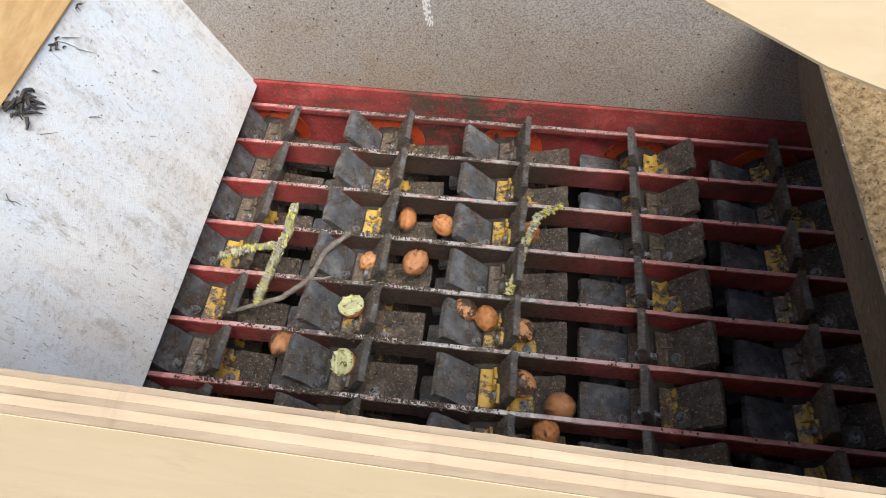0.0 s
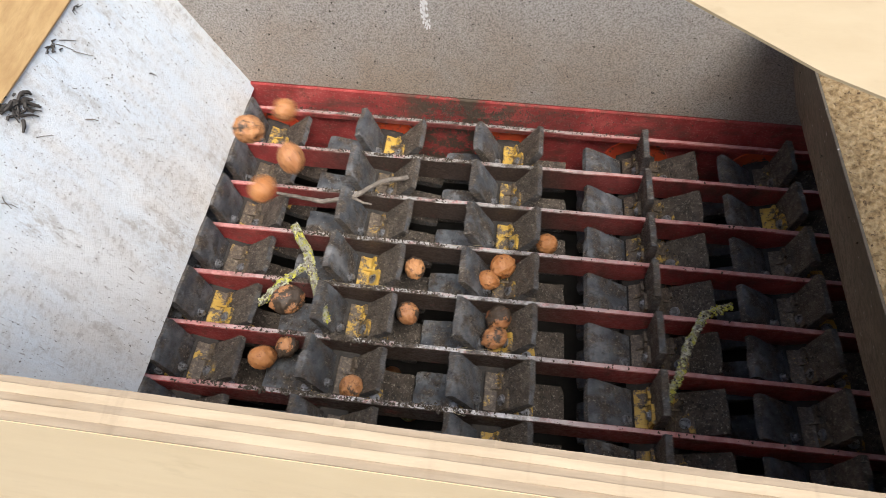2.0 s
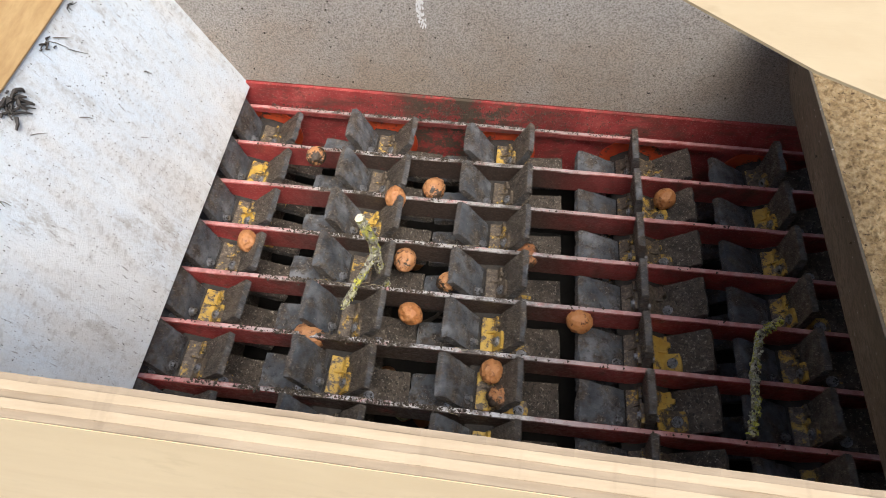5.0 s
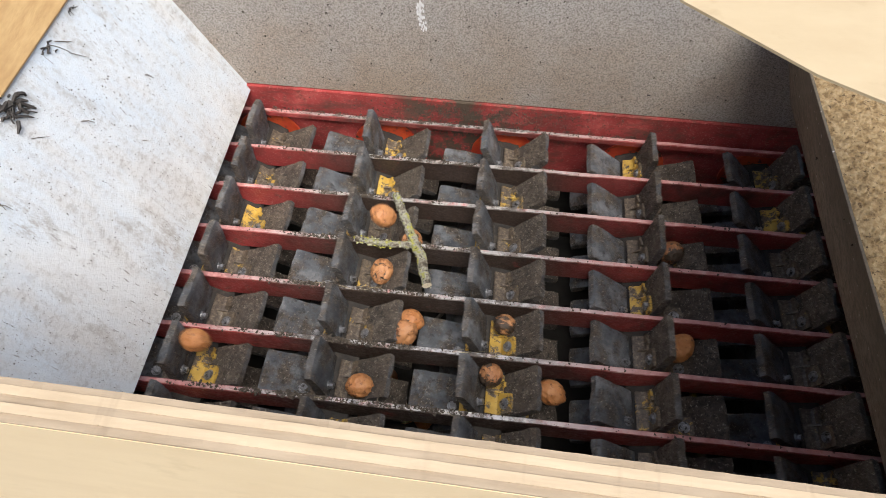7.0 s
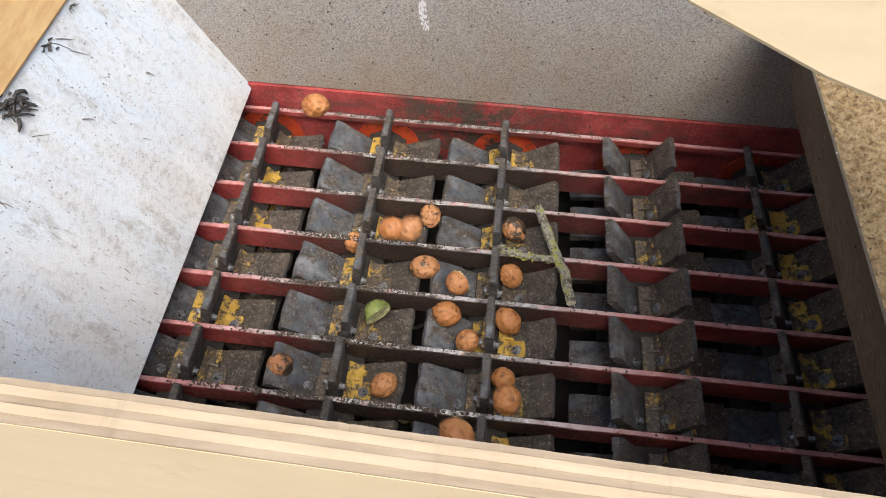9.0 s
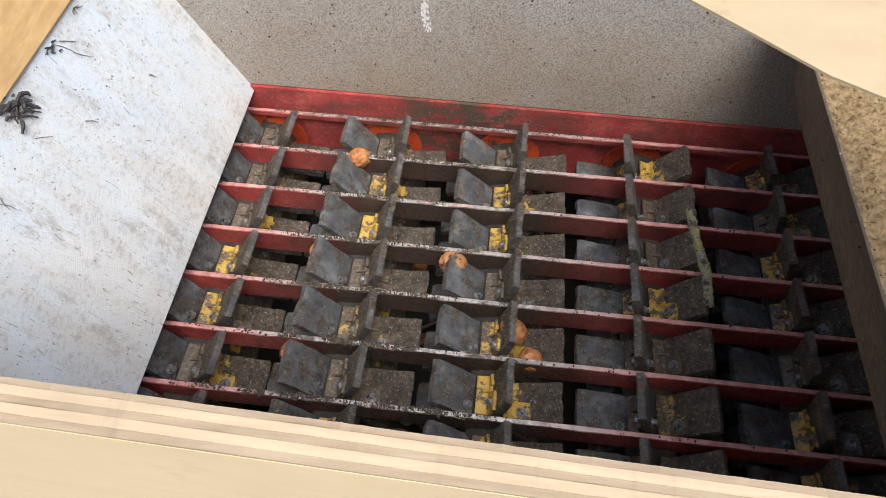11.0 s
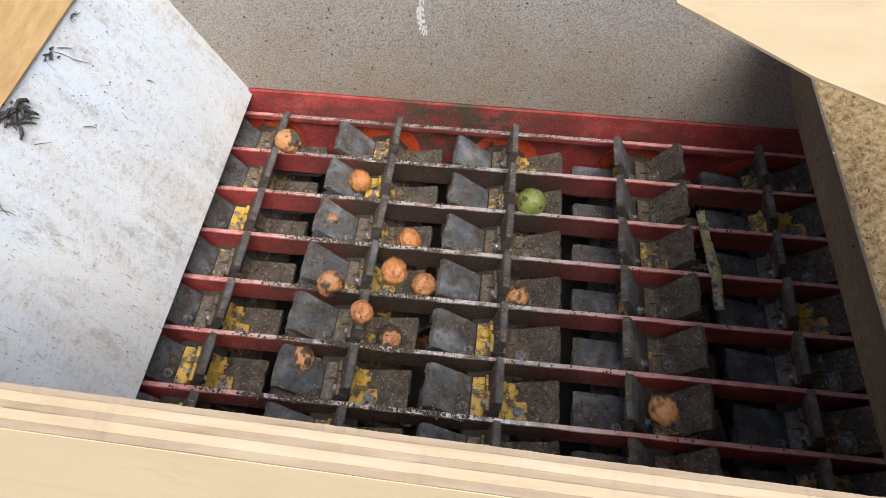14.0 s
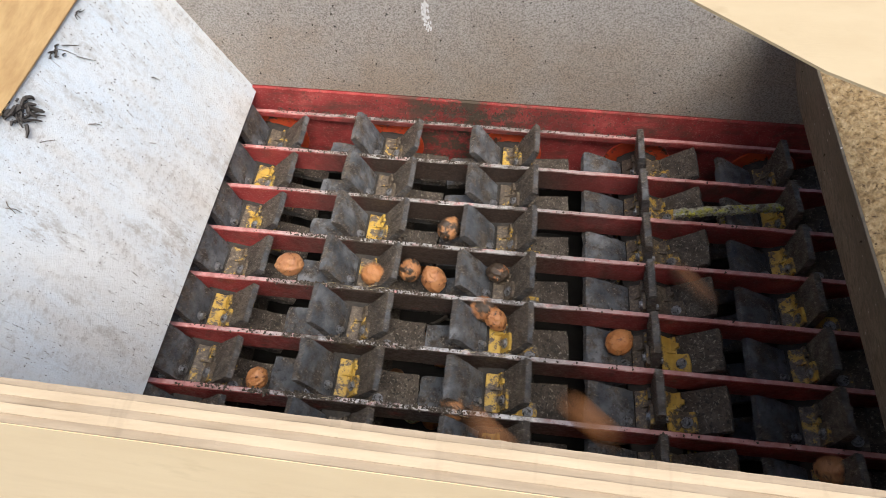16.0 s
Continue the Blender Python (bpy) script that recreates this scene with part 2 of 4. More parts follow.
def walnut_shell():
    m, nt, b = material("walnut_shell", 0.55)
    v = coords(nt)
    rnd = nt.nodes.new("ShaderNodeObjectInfo").outputs["Random"]
    tint = ramp(nt, rnd, [(0.0, (0.36, 0.13, 0.035)), (0.35, (0.44, 0.18, 0.06)), (0.6, (0.33, 0.14, 0.06)), (0.85, (0.50, 0.24, 0.10)), (1.0, (0.24, 0.085, 0.035))])
    base = mix(nt, times(nt, grey(nt, grain(nt, v, 70, 5), 0.4, 0.7), 0.6), tint, (0.54, 0.27, 0.11))
    base = mix(nt, grey(nt, grain(nt, v, 120, 5, 0.7), 0.56, 0.66), base, (0.12, 0.042, 0.018))
    level = times(nt, ramp(nt, rnd, [(0.0, (0, 0, 0)), (0.55, (0.05, 0.05, 0.05)), (0.75, (0.55, 0.55, 0.55)), (1.0, (1, 1, 1))]), 0.23)
    patch = grey(nt, times(nt, grain(nt, v, 38, 5, 0.65), level, "ADD"), 0.66, 0.71)
    base = mix(nt, patch, base, mix(nt, grain(nt, v, 260), (0.018, 0.013, 0.010), (0.10, 0.066, 0.042)))
    nt.links.new(base, b.inputs["Base Color"])
    nt.links.new(ramp(nt, grain(nt, v, 90), [(0.3, (0.4, 0.4, 0.4)), (0.7, (0.7, 0.7, 0.7))]), b.inputs["Roughness"])
    bump(nt, b, grain(nt, v, 120, 5), 0.9, 0.0022)
    return m


RED = red_paint()
FLANGE = red_paint("faded_red_flange", False)
SHEET = chute_sheet()
BACK = speckled_panel("speckled_grey_panel", (0.50, 0.49, 0.475), (0.14, 0.12, 0.10), 400)
# brown plate; its shade is put into the low base tone
SIDE = speckled_panel("brownish_shaded_panel", (0.135, 0.112, 0.080), (0.09, 0.073, 0.052), 90)
RUBBER = rubber()
YELLOW = yellow_paint()
STEEL = simple("dirty_zinc_steel", [(0.3, (0.14, 0.14, 0.145)), (0.55, (0.30, 0.30, 0.31)), (0.75, (0.52, 0.52, 0.52))], 150, 0.38, 0.6, spots=((0.05, 0.045, 0.04), 200, 0.54))
TUBE = simple("dark_oily_steel", [(0.3, (0.012, 0.011, 0.010)), (0.55, (0.030, 0.025, 0.021)), (0.8, (0.085, 0.068, 0.05))], 60, 0.7, 0.0, 0.8, 0.002)
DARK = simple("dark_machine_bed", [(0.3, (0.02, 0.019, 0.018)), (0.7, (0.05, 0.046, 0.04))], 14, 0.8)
YARD = simple("dusty_concrete", [(0.3, (0.26, 0.25, 0.23)), (0.7, (0.38, 0.36, 0.33))], 3, 0.9)
PLY = plywood_face()
# same plywood, darkened to offset the strong light on the level cover
COVER_PLY = plywood_face("toned_down_plywood_face", 0.73)
PLY_LIGHT = ply_layer("light_veneer_edge", (0.40, 0.305, 0.195), (0.48, 0.375, 0.25))
PLY_DARK = ply_layer("dark_veneer_edge", (0.26, 0.195, 0.125), (0.36, 0.28, 0.19))
WOOD = simple("planed_pine", [(0.3, (0.46, 0.285, 0.125)), (0.55, (0.58, 0.385, 0.18)), (0.75, (0.66, 0.47, 0.245))], 13, 0.6, stretch=(6, 1.4, 6), spots=((0.38, 0.22, 0.09), 9, 0.66))
GRIT = simple("rough_sandy_board", [(0.30, (0.13, 0.078, 0.032)), (0.46, (0.31, 0.21, 0.098)), (0.70, (0.50, 0.375, 0.21))], 120, 0.95, height=1.0, dist=0.004, spots=((0.085, 0.048, 0.02), 170, 0.585))
SHELL = walnut_shell()
HUSK = simple("green_husk", [(0.3, (0.12, 0.155, 0.035)), (0.7, (0.26, 0.30, 0.085))], 45, 0.5, spots=((0.06, 0.05, 0.02), 70, 0.54))
PALE = simple("pale_kernel_flesh", [(0.3, (0.34, 0.35, 0.15)), (0.7, (0.60, 0.59, 0.36))], 90, 0.6, spots=((0.10, 0.09, 0.035), 130, 0.55))
BARK = simple("lichen_bark", [(0.30, (0.06, 0.048, 0.036)), (0.42, (0.17, 0.145, 0.105)), (0.50, (0.36, 0.35, 0.29)), (0.57, (0.30, 0.30, 0.10)), (0.66, (0.44, 0.41, 0.08)), (0.8, (0.50, 0.49, 0.38))], 95, 0.9, height=1.0, dist=0.004, spots=((0.055, 0.045, 0.034), 150, 0.57))
GREY_BARK = simple("grey_bark", [(0.3, (0.10, 0.085, 0.07)), (0.6, (0.22, 0.19, 0.16)), (0.8, (0.36, 0.33, 0.29))], 90, 0.85, height=1.0, dist=0.002)
CUT = simple("fresh_cut_wood", [(0.3, (0.60, 0.52, 0.38)), (0.7, (0.78, 0.71, 0.56))], 150, 0.7)
MUD = simple("dry_mud_crumbs", [(0.3, (0.035, 0.028, 0.022)), (0.55, (0.085, 0.068, 0.052)), (0.68, (0.20, 0.17, 0.13)), (0.8, (0.36, 0.32, 0.26))], 240, 0.9)
CHALK = simple("white_chalk", [(0.3, (0.62, 0.62, 0.62)), (0.7, (0.8, 0.8, 0.8))], 200, 0.9)


# ---- building helpers ----
def mesh_of(bm, name, *mats, smooth=False):
    me = bpy.data.meshes.new(name)
    bm.normal_update()
    bm.to_mesh(me)
    bm.free()
    for m in mats:
        me.materials.append(m)
    if smooth:
        for p in me.polygons:
            p.use_smooth = True
    return me


def part(name, bm, mat, parent, label="", smooth=False):
    me = bm if isinstance(bm, bpy.types.Mesh) else mesh_of(bm, name, *(mat if isinstance(mat, tuple) else (mat,)), smooth=smooth)
    ob = new(name, me)
    ob.parent = parent
    return tagged(ob, label)


def box(x0, x1, y0, y1, z0, z1, bevel=0.0):
    out = bmesh.new()
    bmesh.ops.create_cube(out, size=1)
    for v in out.verts:
        v.co = Vector(((x0 + x1) / 2 + v.co.x * (x1 - x0), (y0 + y1) / 2 + v.co.y * (y1 - y0), (z0 + z1) / 2 + v.co.z * (z1 - z0)))
    if bevel:
        bmesh.ops.bevel(out, geom=out.edges[:], offset=bevel, segments=2, affect="EDGES")
    return out


def joined(*bms):
    out = bmesh.new()
    for b in bms:
        me = bpy.data.meshes.new("t")
        b.to_mesh(me)
        b.free()
        out.from_mesh(me)
        bpy.data.meshes.remove(me)
    return out


def prism(profile, y0, y1, bevel=0.0):
    """A closed outline in x and z, drawn out along y."""
    out = bmesh.new()
    a = [out.verts.new((x, y0, z)) for x, z in profile]
    b = [out.verts.new((x, y1, z)) for x, z in profile]
    n = len(a)
    out.faces.new(a)
    out.faces.new(b[::-1])
    for i in range(n):
        out.faces.new((a[i], b[i], b[(i + 1) % n], a[(i + 1) % n]))
    bmesh.ops.recalc_face_normals(out, faces=out.faces[:])
    if bevel:
        bmesh.ops.bevel(out, geom=out.edges[:], offset=bevel, segments=2, affect="EDGES")
    return out


def disc(r, h, m, seg=14, r2=None):
    out = bmesh.new()
    bmesh.ops.create_cone(out, cap_ends=True, segments=seg, radius1=r, radius2=r if r2 is None else r2, depth=h)
    bmesh.ops.transform(out, matrix=m, verts=out.verts[:])
    return out


def holder(name, at=(0, 0, 0)):
    ob = new(name)
    ob.empty_display_size = 0.02
    ob.location = at
    return ob


PITCH = 0.075          # bar to bar
ROWS = 8               # gaps between bars


# ---- the hopper: chute, back, side and front ----
def chute():
    ob = new("wall_chute", mesh_of(prism([(0.004, 0.030), (-0.124, 0.303), (-0.130, 0.300), (-0.003, 0.0262)], -0.62, 0.026, 0.0012), "wall_chute", SHEET))
    tagged(ob, "dirty pale sheet-metal chute wall sloping down to the grate", "wall", kind="structure")


def back_wall():
    ob = new("wall_back", mesh_of(box(-0.30, 0.86, 0.012, 0.024, 0.041, 0.62, 0.001), "wall_back", BACK))
    tagged(ob, "speckled grey sheet panel behind the grate", "wall", kind="structure")


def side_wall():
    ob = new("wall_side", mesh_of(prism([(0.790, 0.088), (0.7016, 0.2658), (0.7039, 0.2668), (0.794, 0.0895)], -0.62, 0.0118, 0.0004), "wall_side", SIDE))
    tagged(ob, "brownish side plate leaning over the grate, its colour darkened for shade", "wall", kind="structure")
    b = bmesh.new()
    nx, ny = 110, 230
    grid = []
    for i in range(nx + 1):
        row = []
        for j in range(ny + 1):
            x, y = 0.7051 + 0.26 * i / nx, -0.60 + 0.66 * j / ny
            z = 0.2652 - 0.04 * (x - 0.702)
            p = Vector((x, y, 0))
            lump = noise.noise(p * 55) * 0.0016 + noise.noise(p * 150) * 0.0022 + noise.noise(p * 330) * 0.0022
            row.append(b.verts.new((x, y, z + lump * min(1, 0.35 + i / 3))))
        grid.append(row)
    for i in range(nx):
        for j in range(ny):
            b.faces.new((grid[i][j], grid[i + 1][j], grid[i + 1][j + 1], grid[i][j + 1]))
    rim = [grid[0][0], grid[nx][0], grid[nx][ny], grid[0][ny]]
    skirt = [b.verts.new((v.co.x + (0.012 if v.co.x < 0.72 else 0), v.co.y, 0.248)) for v in rim]
    b.faces.new(skirt[::-1])
    b.faces.new([r[0] for r in grid][::-1] + [skirt[0], skirt[1]])
    b.faces.new([r[ny] for r in grid] + [skirt[2], skirt[3]])
    b.faces.new(grid[0] + [skirt[3], skirt[0]])
    b.faces.new(grid[nx][::-1] + [skirt[1], skirt[2]])
    ob = new("wall_gritty_board", mesh_of(b, "wall_gritty_board", GRIT))
    tagged(ob, "rough sandy board lying level behind the side plate", "wall", kind="structure")


def shade_panels():
    # Both panels are unseen, added to shade the front right corner of the grate.
    ob = new("wall_side_upper", mesh_of(box(0.745, 0.760, -0.618, -0.545, 0.2550, 0.4905, 0.001), "wall_side_upper", PLY))
    tagged(ob, "unseen plywood side panel added under the shading lid", "wall", kind="structure")
    ob = new("wall_lid", mesh_of(box(0.585, 0.762, -0.618, -0.440, 0.5005, 0.512, 0.001), "wall_lid", PLY))
    tagged(ob, "unseen plywood lid panel added to shade the hopper corner", "wall", kind="structure")


def front_board():
    """A plywood front wall whose sawn top edge shows its veneers."""
    board = holder("wall_front", (0.37, -0.6210, 0))
    board.rotation_euler.z = radians(-1.22)      # not quite square to the grate
    tagged(board, "birch plywood front board with sawn layered top edge", "wall", kind="structure")
    layers = [0.0028, 0.0034, 0.0030, 0.0036, 0.0030]
    y, top = 0.0, 0.501
    for i, w in enumerate(layers):
        drop = 0.0 if i % 2 else 0.0005
        b = bmesh.new()
        n = 420
        ring = []
        for k in range(n + 1):
            x = -0.72 + 1.6 * k / n
            wob = 0.0006 * noise.noise((x * 30, i * 3.1, 0)) + 0.0004 * noise.noise((x * 110, i * 5.7, 2)) + (0.0009 if i == 0 else 0.0003) * noise.noise((x * 300, i * 2.7, 5))
            ring.append([b.verts.new(c) for c in ((x, y, 0.30), (x, y - w, 0.30), (x, y - w, top - drop + wob), (x, y, top - drop + wob))])
        for p, q in zip(ring, ring[1:]):
            for j in range(4):
                b.faces.new((p[j], q[j], q[(j + 1) % 4], p[(j + 1) % 4]))
        b.faces.new(ring[0])
        b.faces.new(ring[-1][::-1])
        bmesh.ops.recalc_face_normals(b, faces=b.faces[:])
        part("veneer", b, PLY_LIGHT if i % 2 else PLY_DARK, board)
        y -= w
    part("outer_face", box(-0.72, 0.88, y - 0.0003, y, -0.3, top - 0.0022), PLY, board, "smooth pale plywood face")
    part("lower_wall", box(-0.72, 0.88, -0.0150, 0.0, -0.3, 0.30), PLY, board)


def cover_board():
    """A plywood board over the near corner of the hopper, its sawn edge slightly bowed."""
    edge = [(0.4742, -0.3643), (0.5105, -0.3943), (0.5382, -0.4175), (0.5675, -0.4338), (0.6290, -0.4620), (0.7600, -0.5180), (0.7600, -0.3000), (0.4650, -0.3000)]
    cover = holder("plywood_cover")
    tagged(cover, "pale plywood cover board over the hopper corner", "board")
    for name, z0, z1, inset, mat in (("core", 0.4910, 0.4984, 0.0140, PLY_DARK), ("face_veneer", 0.4984, 0.5000, 0.0, COVER_PLY)):
        b = bmesh.new()
        lo = [b.verts.new((min(0.76, x + inset), y + inset, z0)) for x, y in edge]
        hi = [b.verts.new((min(0.76, x + inset), y + inset, z1)) for x, y in edge]
        b.faces.new(lo[::-1])
        b.faces.new(hi)
        for i in range(len(edge)):
            b.faces.new((lo[i], lo[(i + 1) % len(edge)], hi[(i + 1) % len(edge)], hi[i]))
        bmesh.ops.recalc_face_normals(b, faces=b.faces[:])
        part(name, b, mat, cover)
    b = prism([(-0.1050, 0.2745), (-0.2230, 0.530), (-0.2380, 0.5235), (-0.1200, 0.2680)], -0.62, 0.011, 0.002)
    tagged(new("rim_plank", mesh_of(b, "rim_plank", WOOD)), "warm brown pine plank above the chute sheet", "plank")


def grate():
    g = holder("grate")
    tagged(g, "red painted steel bar grate, worn bright along the tops", "grate")
    for k in range(ROWS):
        y = -PITCH * k
        bar = bmesh.new()
        n = 60
        ring = []
        for i in range(n + 1):
            x = -0.0795 + 0.981 * i / n
            w = 0.0004 * noise.noise((x * 25, k * 7.3, 0)) + 0.0003 * noise.noise((x * 120, k * 3.3, 4))
            t, deep = 0.0036, (-0.009 if k == 0 else -0.040)
            ring.append([bar.verts.new(c) for c in ((x, y - t, deep), (x, y - t + w, -0.0012), (x, y - t + 0.001 + w, w), (x, y + t - 0.001, w), (x, y + t, -0.0012), (x, y + t, deep))])
        for p, q in zip(ring, ring[1:]):
            for j in range(6):
                bar.faces.new((p[j], q[j], q[(j + 1) % 6], p[(j + 1) % 6]))
        bar.faces.new(ring[0])
        bar.faces.new(ring[-1][::-1])
        bmesh.ops.recalc_face_normals(bar, faces=bar.faces[:])
        part("bar", bar, RED, g)
    part("back_flange", box(-0.089, 0.911, 0.0085, 0.0165, -0.14, 0.040, 0.001), FLANGE, g, "faded red back flange with caked dirt")
    part("side_rail", box(-0.089, -0.080, -0.60, 0.008, -0.10, -0.002, 0.001), RED, g)
    part("side_rail", box(0.902, 0.911, -0.60, 0.008, -0.10, -0.002, 0.001), RED, g)


def ground():
    """The yard that the machine stands on."""
    tagged(new("ground", mesh_of(box(-60, 60, -60, 60, -0.36, -0.3105), "ground", YARD)), "pale dusty concrete yard round the machine", "ground", kind="structure")


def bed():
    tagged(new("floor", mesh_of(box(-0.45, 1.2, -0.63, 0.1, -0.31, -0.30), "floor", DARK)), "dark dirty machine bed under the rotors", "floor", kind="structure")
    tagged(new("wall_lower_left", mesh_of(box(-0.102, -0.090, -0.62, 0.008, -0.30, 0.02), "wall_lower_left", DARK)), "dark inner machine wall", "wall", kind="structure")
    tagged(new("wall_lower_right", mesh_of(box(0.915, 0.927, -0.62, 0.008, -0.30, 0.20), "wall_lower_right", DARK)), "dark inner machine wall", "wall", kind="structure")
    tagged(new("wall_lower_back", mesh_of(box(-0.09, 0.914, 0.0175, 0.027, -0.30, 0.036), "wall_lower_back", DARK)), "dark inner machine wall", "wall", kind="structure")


# ---- rotors with rubber paddles ----
def paddle_mesh(seed):
    """A rubber plate pointing up, x is its thickness, y its width; the tip is worn round and chipped."""
    rnd = random.Random(seed)
    b = bmesh.new()
    lo, hi, half, t = 0.030, 0.0964, 0.0272, 0.0052
    nz, ny = 8, 6
    grid = {}
    for s in (0, 1):
        for i in range(nz + 1):
            for j in range(ny + 1):
                f = i / nz
                y = -half + 2 * half * j / ny
                z = lo + (hi - lo) * f
                edge = abs(j / ny - 0.5) * 2
                if f > 0.8:
                    z -= 0.0012 * (edge ** 3) * (f - 0.8) / 0.2 + (rnd.choice((0.0004, 0.001, 0.0012, 0.0035)) * rnd.random() if i == nz else 0)
                x = (t if s else -t) * (1 - (0.25 if i == nz else 0)) + 0.0012 * noise.noise((y * 30, z * 30, seed * 5.1))
                x -= 0.004 * max(0, f - 0.45) ** 2
                grid[s, i, j] = b.verts.new((x, y + (0.0007 * rnd.uniform(-1, 1) if j in (0, ny) else 0), z))
    for s in (0, 1):
        for i in range(nz):
            for j in range(ny):
                q = [grid[s, i, j], grid[s, i, j + 1], grid[s, i + 1, j + 1], grid[s, i + 1, j]]
                b.faces.new(q)
    for i in range(nz):
        for j in (0, ny):
            b.faces.new((grid[0, i, j], grid[0, i + 1, j], grid[1, i + 1, j], grid[1, i, j]))
    for j in range(ny):
        for i in (0, nz):
            b.faces.new((grid[0, i, j], grid[0, i, j + 1], grid[1, i, j + 1], grid[1, i, j]))
    bmesh.ops.recalc_face_normals(b, faces=b.faces[:])
    return mesh_of(b, "paddle", RUBBER)


def bracket_mesh():
    """A folded yellow angle plate with a foot and a web, on the trailing side of a paddle's foot."""
    outline = [(-0.0255, 0.031), (0.0250, 0.031), (0.0256, 0.040), (0.0170, 0.0408), (0.0160, 0.0445), (0.0105, 0.0440), (0.0095, 0.0400), (0.0010, 0.0405), (-0.0010, 0.0555), (-0.0120, 0.0575), (-0.0250, 0.0565)]
    b = bmesh.new()
    back = [b.verts.new((-0.0056, y, z)) for y, z in outline]
    face = [b.verts.new((-0.0092, y, z)) for y, z in outline]
    b.faces.new(back)
    b.faces.new(face[::-1])
    for i in range(len(outline)):
        k = (i + 1) % len(outline)
        b.faces.new((back[i], back[k], face[k], face[i]))
    bmesh.ops.recalc_face_normals(b, faces=b.faces[:])
    foot = prism([(-0.0092, 0.030), (-0.0230, 0.026), (-0.0230, 0.0285), (-0.0120, 0.0325), (-0.0092, 0.0350)], -0.0245, 0.0245, 0.0006)
    web = prism([(-0.0088, 0.0330), (-0.0200, 0.0280), (-0.0088, 0.0420)], 0.0020, 0.0045)
    return mesh_of(joined(b, foot, web), "bracket", YELLOW)


def soil_mesh(seed):
    """Soil and shell crumbs stuck to the trailing face of a paddle."""
    rnd = random.Random(seed)
    b = bmesh.new()
    for _ in range(110):
        y, z = rnd.uniform(-0.026, 0.026), rnd.uniform(0.044, 0.094)
        if noise.noise((y * 40, z * 40, seed * 3.3)) < -0.12:
            continue
        r = rnd.choice((0.0006, 0.0009, 0.0012, 0.0017))
        turn = Euler((rnd.random() * 6, rnd.random() * 6, 0)).to_matrix()
        x = -0.0052 - 0.004 * max(0, (z - 0.06) / 0.0664) ** 2 + 0.0012 * noise.noise((y * 30, z * 30, 0))
        vs = [b.verts.new(Vector((x, y, z)) + turn @ (Vector(c) * r)) for c in ((1.2, 0, 0), (-0.6, 0.9, 0), (-0.6, -0.9, 0), (0, 0, 0.8), (0, 0, -0.8))]
        for i, j in ((0, 1), (1, 2), (2, 0)):
            b.faces.new((vs[i], vs[j], vs[3]))
            b.faces.new((vs[j], vs[i], vs[4]))
    return mesh_of(b, "soil_crust", MUD)


def bolt_mesh():
    turn = Matrix.Rotation(radians(90), 4, "Y")
    head = disc(0.0048, 0.0035, Matrix.Translation((-0.0114, -0.013, 0.046)) @ turn, 6)
    rim = disc(0.0070, 0.0012, Matrix.Translation((-0.0098, -0.013, 0.046)) @ turn, 14)
    return mesh_of(joined(head, rim), "bolt", STEEL)


def washer_mesh():
    turn = Matrix.Rotation(radians(90), 4, "Y")
    rim = disc(0.0060, 0.002, Matrix.Translation((0.0065, -0.014, 0.042)) @ turn, 18)
    head = disc(0.0042, 0.005, Matrix.Translation((0.0095, -0.014, 0.042)) @ turn, 6)
    return mesh_of(joined(rim, head), "washer", STEEL)


PADDLES = [paddle_mesh(i) for i in range(6)]
SOIL = [soil_mesh(i) for i in range(4)]
BRACKET, BOLT, WASHER = bracket_mesh(), bolt_mesh(), washer_mesh()
AXES = [0.0180, 0.2100, 0.4010, 0.6040, 0.7980]
AXIS_Z = -0.0626


def rotor(x):
    r = holder("paddle_rotor", (x, 0, AXIS_Z))
    tagged(r, "turning shaft with six rows of worn rubber paddles on yellow brackets", "rotor", "rotors under the grate")
    part("shaft", disc(0.034, 0.604, Matrix.Translation((0, -0.298, 0)) @ Matrix.Rotation(radians(90), 4, "X"), 6), TUBE, r, "dark oily hexagonal steel drum")
    for k in range(ROWS):
        y = -PITCH * (k + 0.5)
        for q in range(6):
            m = Matrix.Translation((0, y, 0)) @ Matrix.Rotation(radians(60 * q), 4, "Y")
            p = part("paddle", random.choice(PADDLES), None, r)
            p.matrix_local = m
            part("bracket", BRACKET, None, p, "chipped yellow steel bracket")
            part("bolt", BOLT, None, p, "zinc bolt")
            part("washer", WASHER, None, p, "round zinc washer")
            if random.random() < (0.75 if 0.1 < x < 0.5 else 0.35):
                tagged(part("soil_crust", random.choice(SOIL), None, p), "brown soil and shell crumbs", kind="stuff")
    return r


chute()
back_wall()
side_wall()
shade_panels()
front_board()
cover_board()
grate()
ground()
bed()
ROTORS = [rotor(x) for x in AXES]
PHASE = [19.0, 8.0, -2.5, -36.0, -29.0]     # degrees of each rotor at 3.5 s
RATE = 60 / 0.6115                            # degrees a second


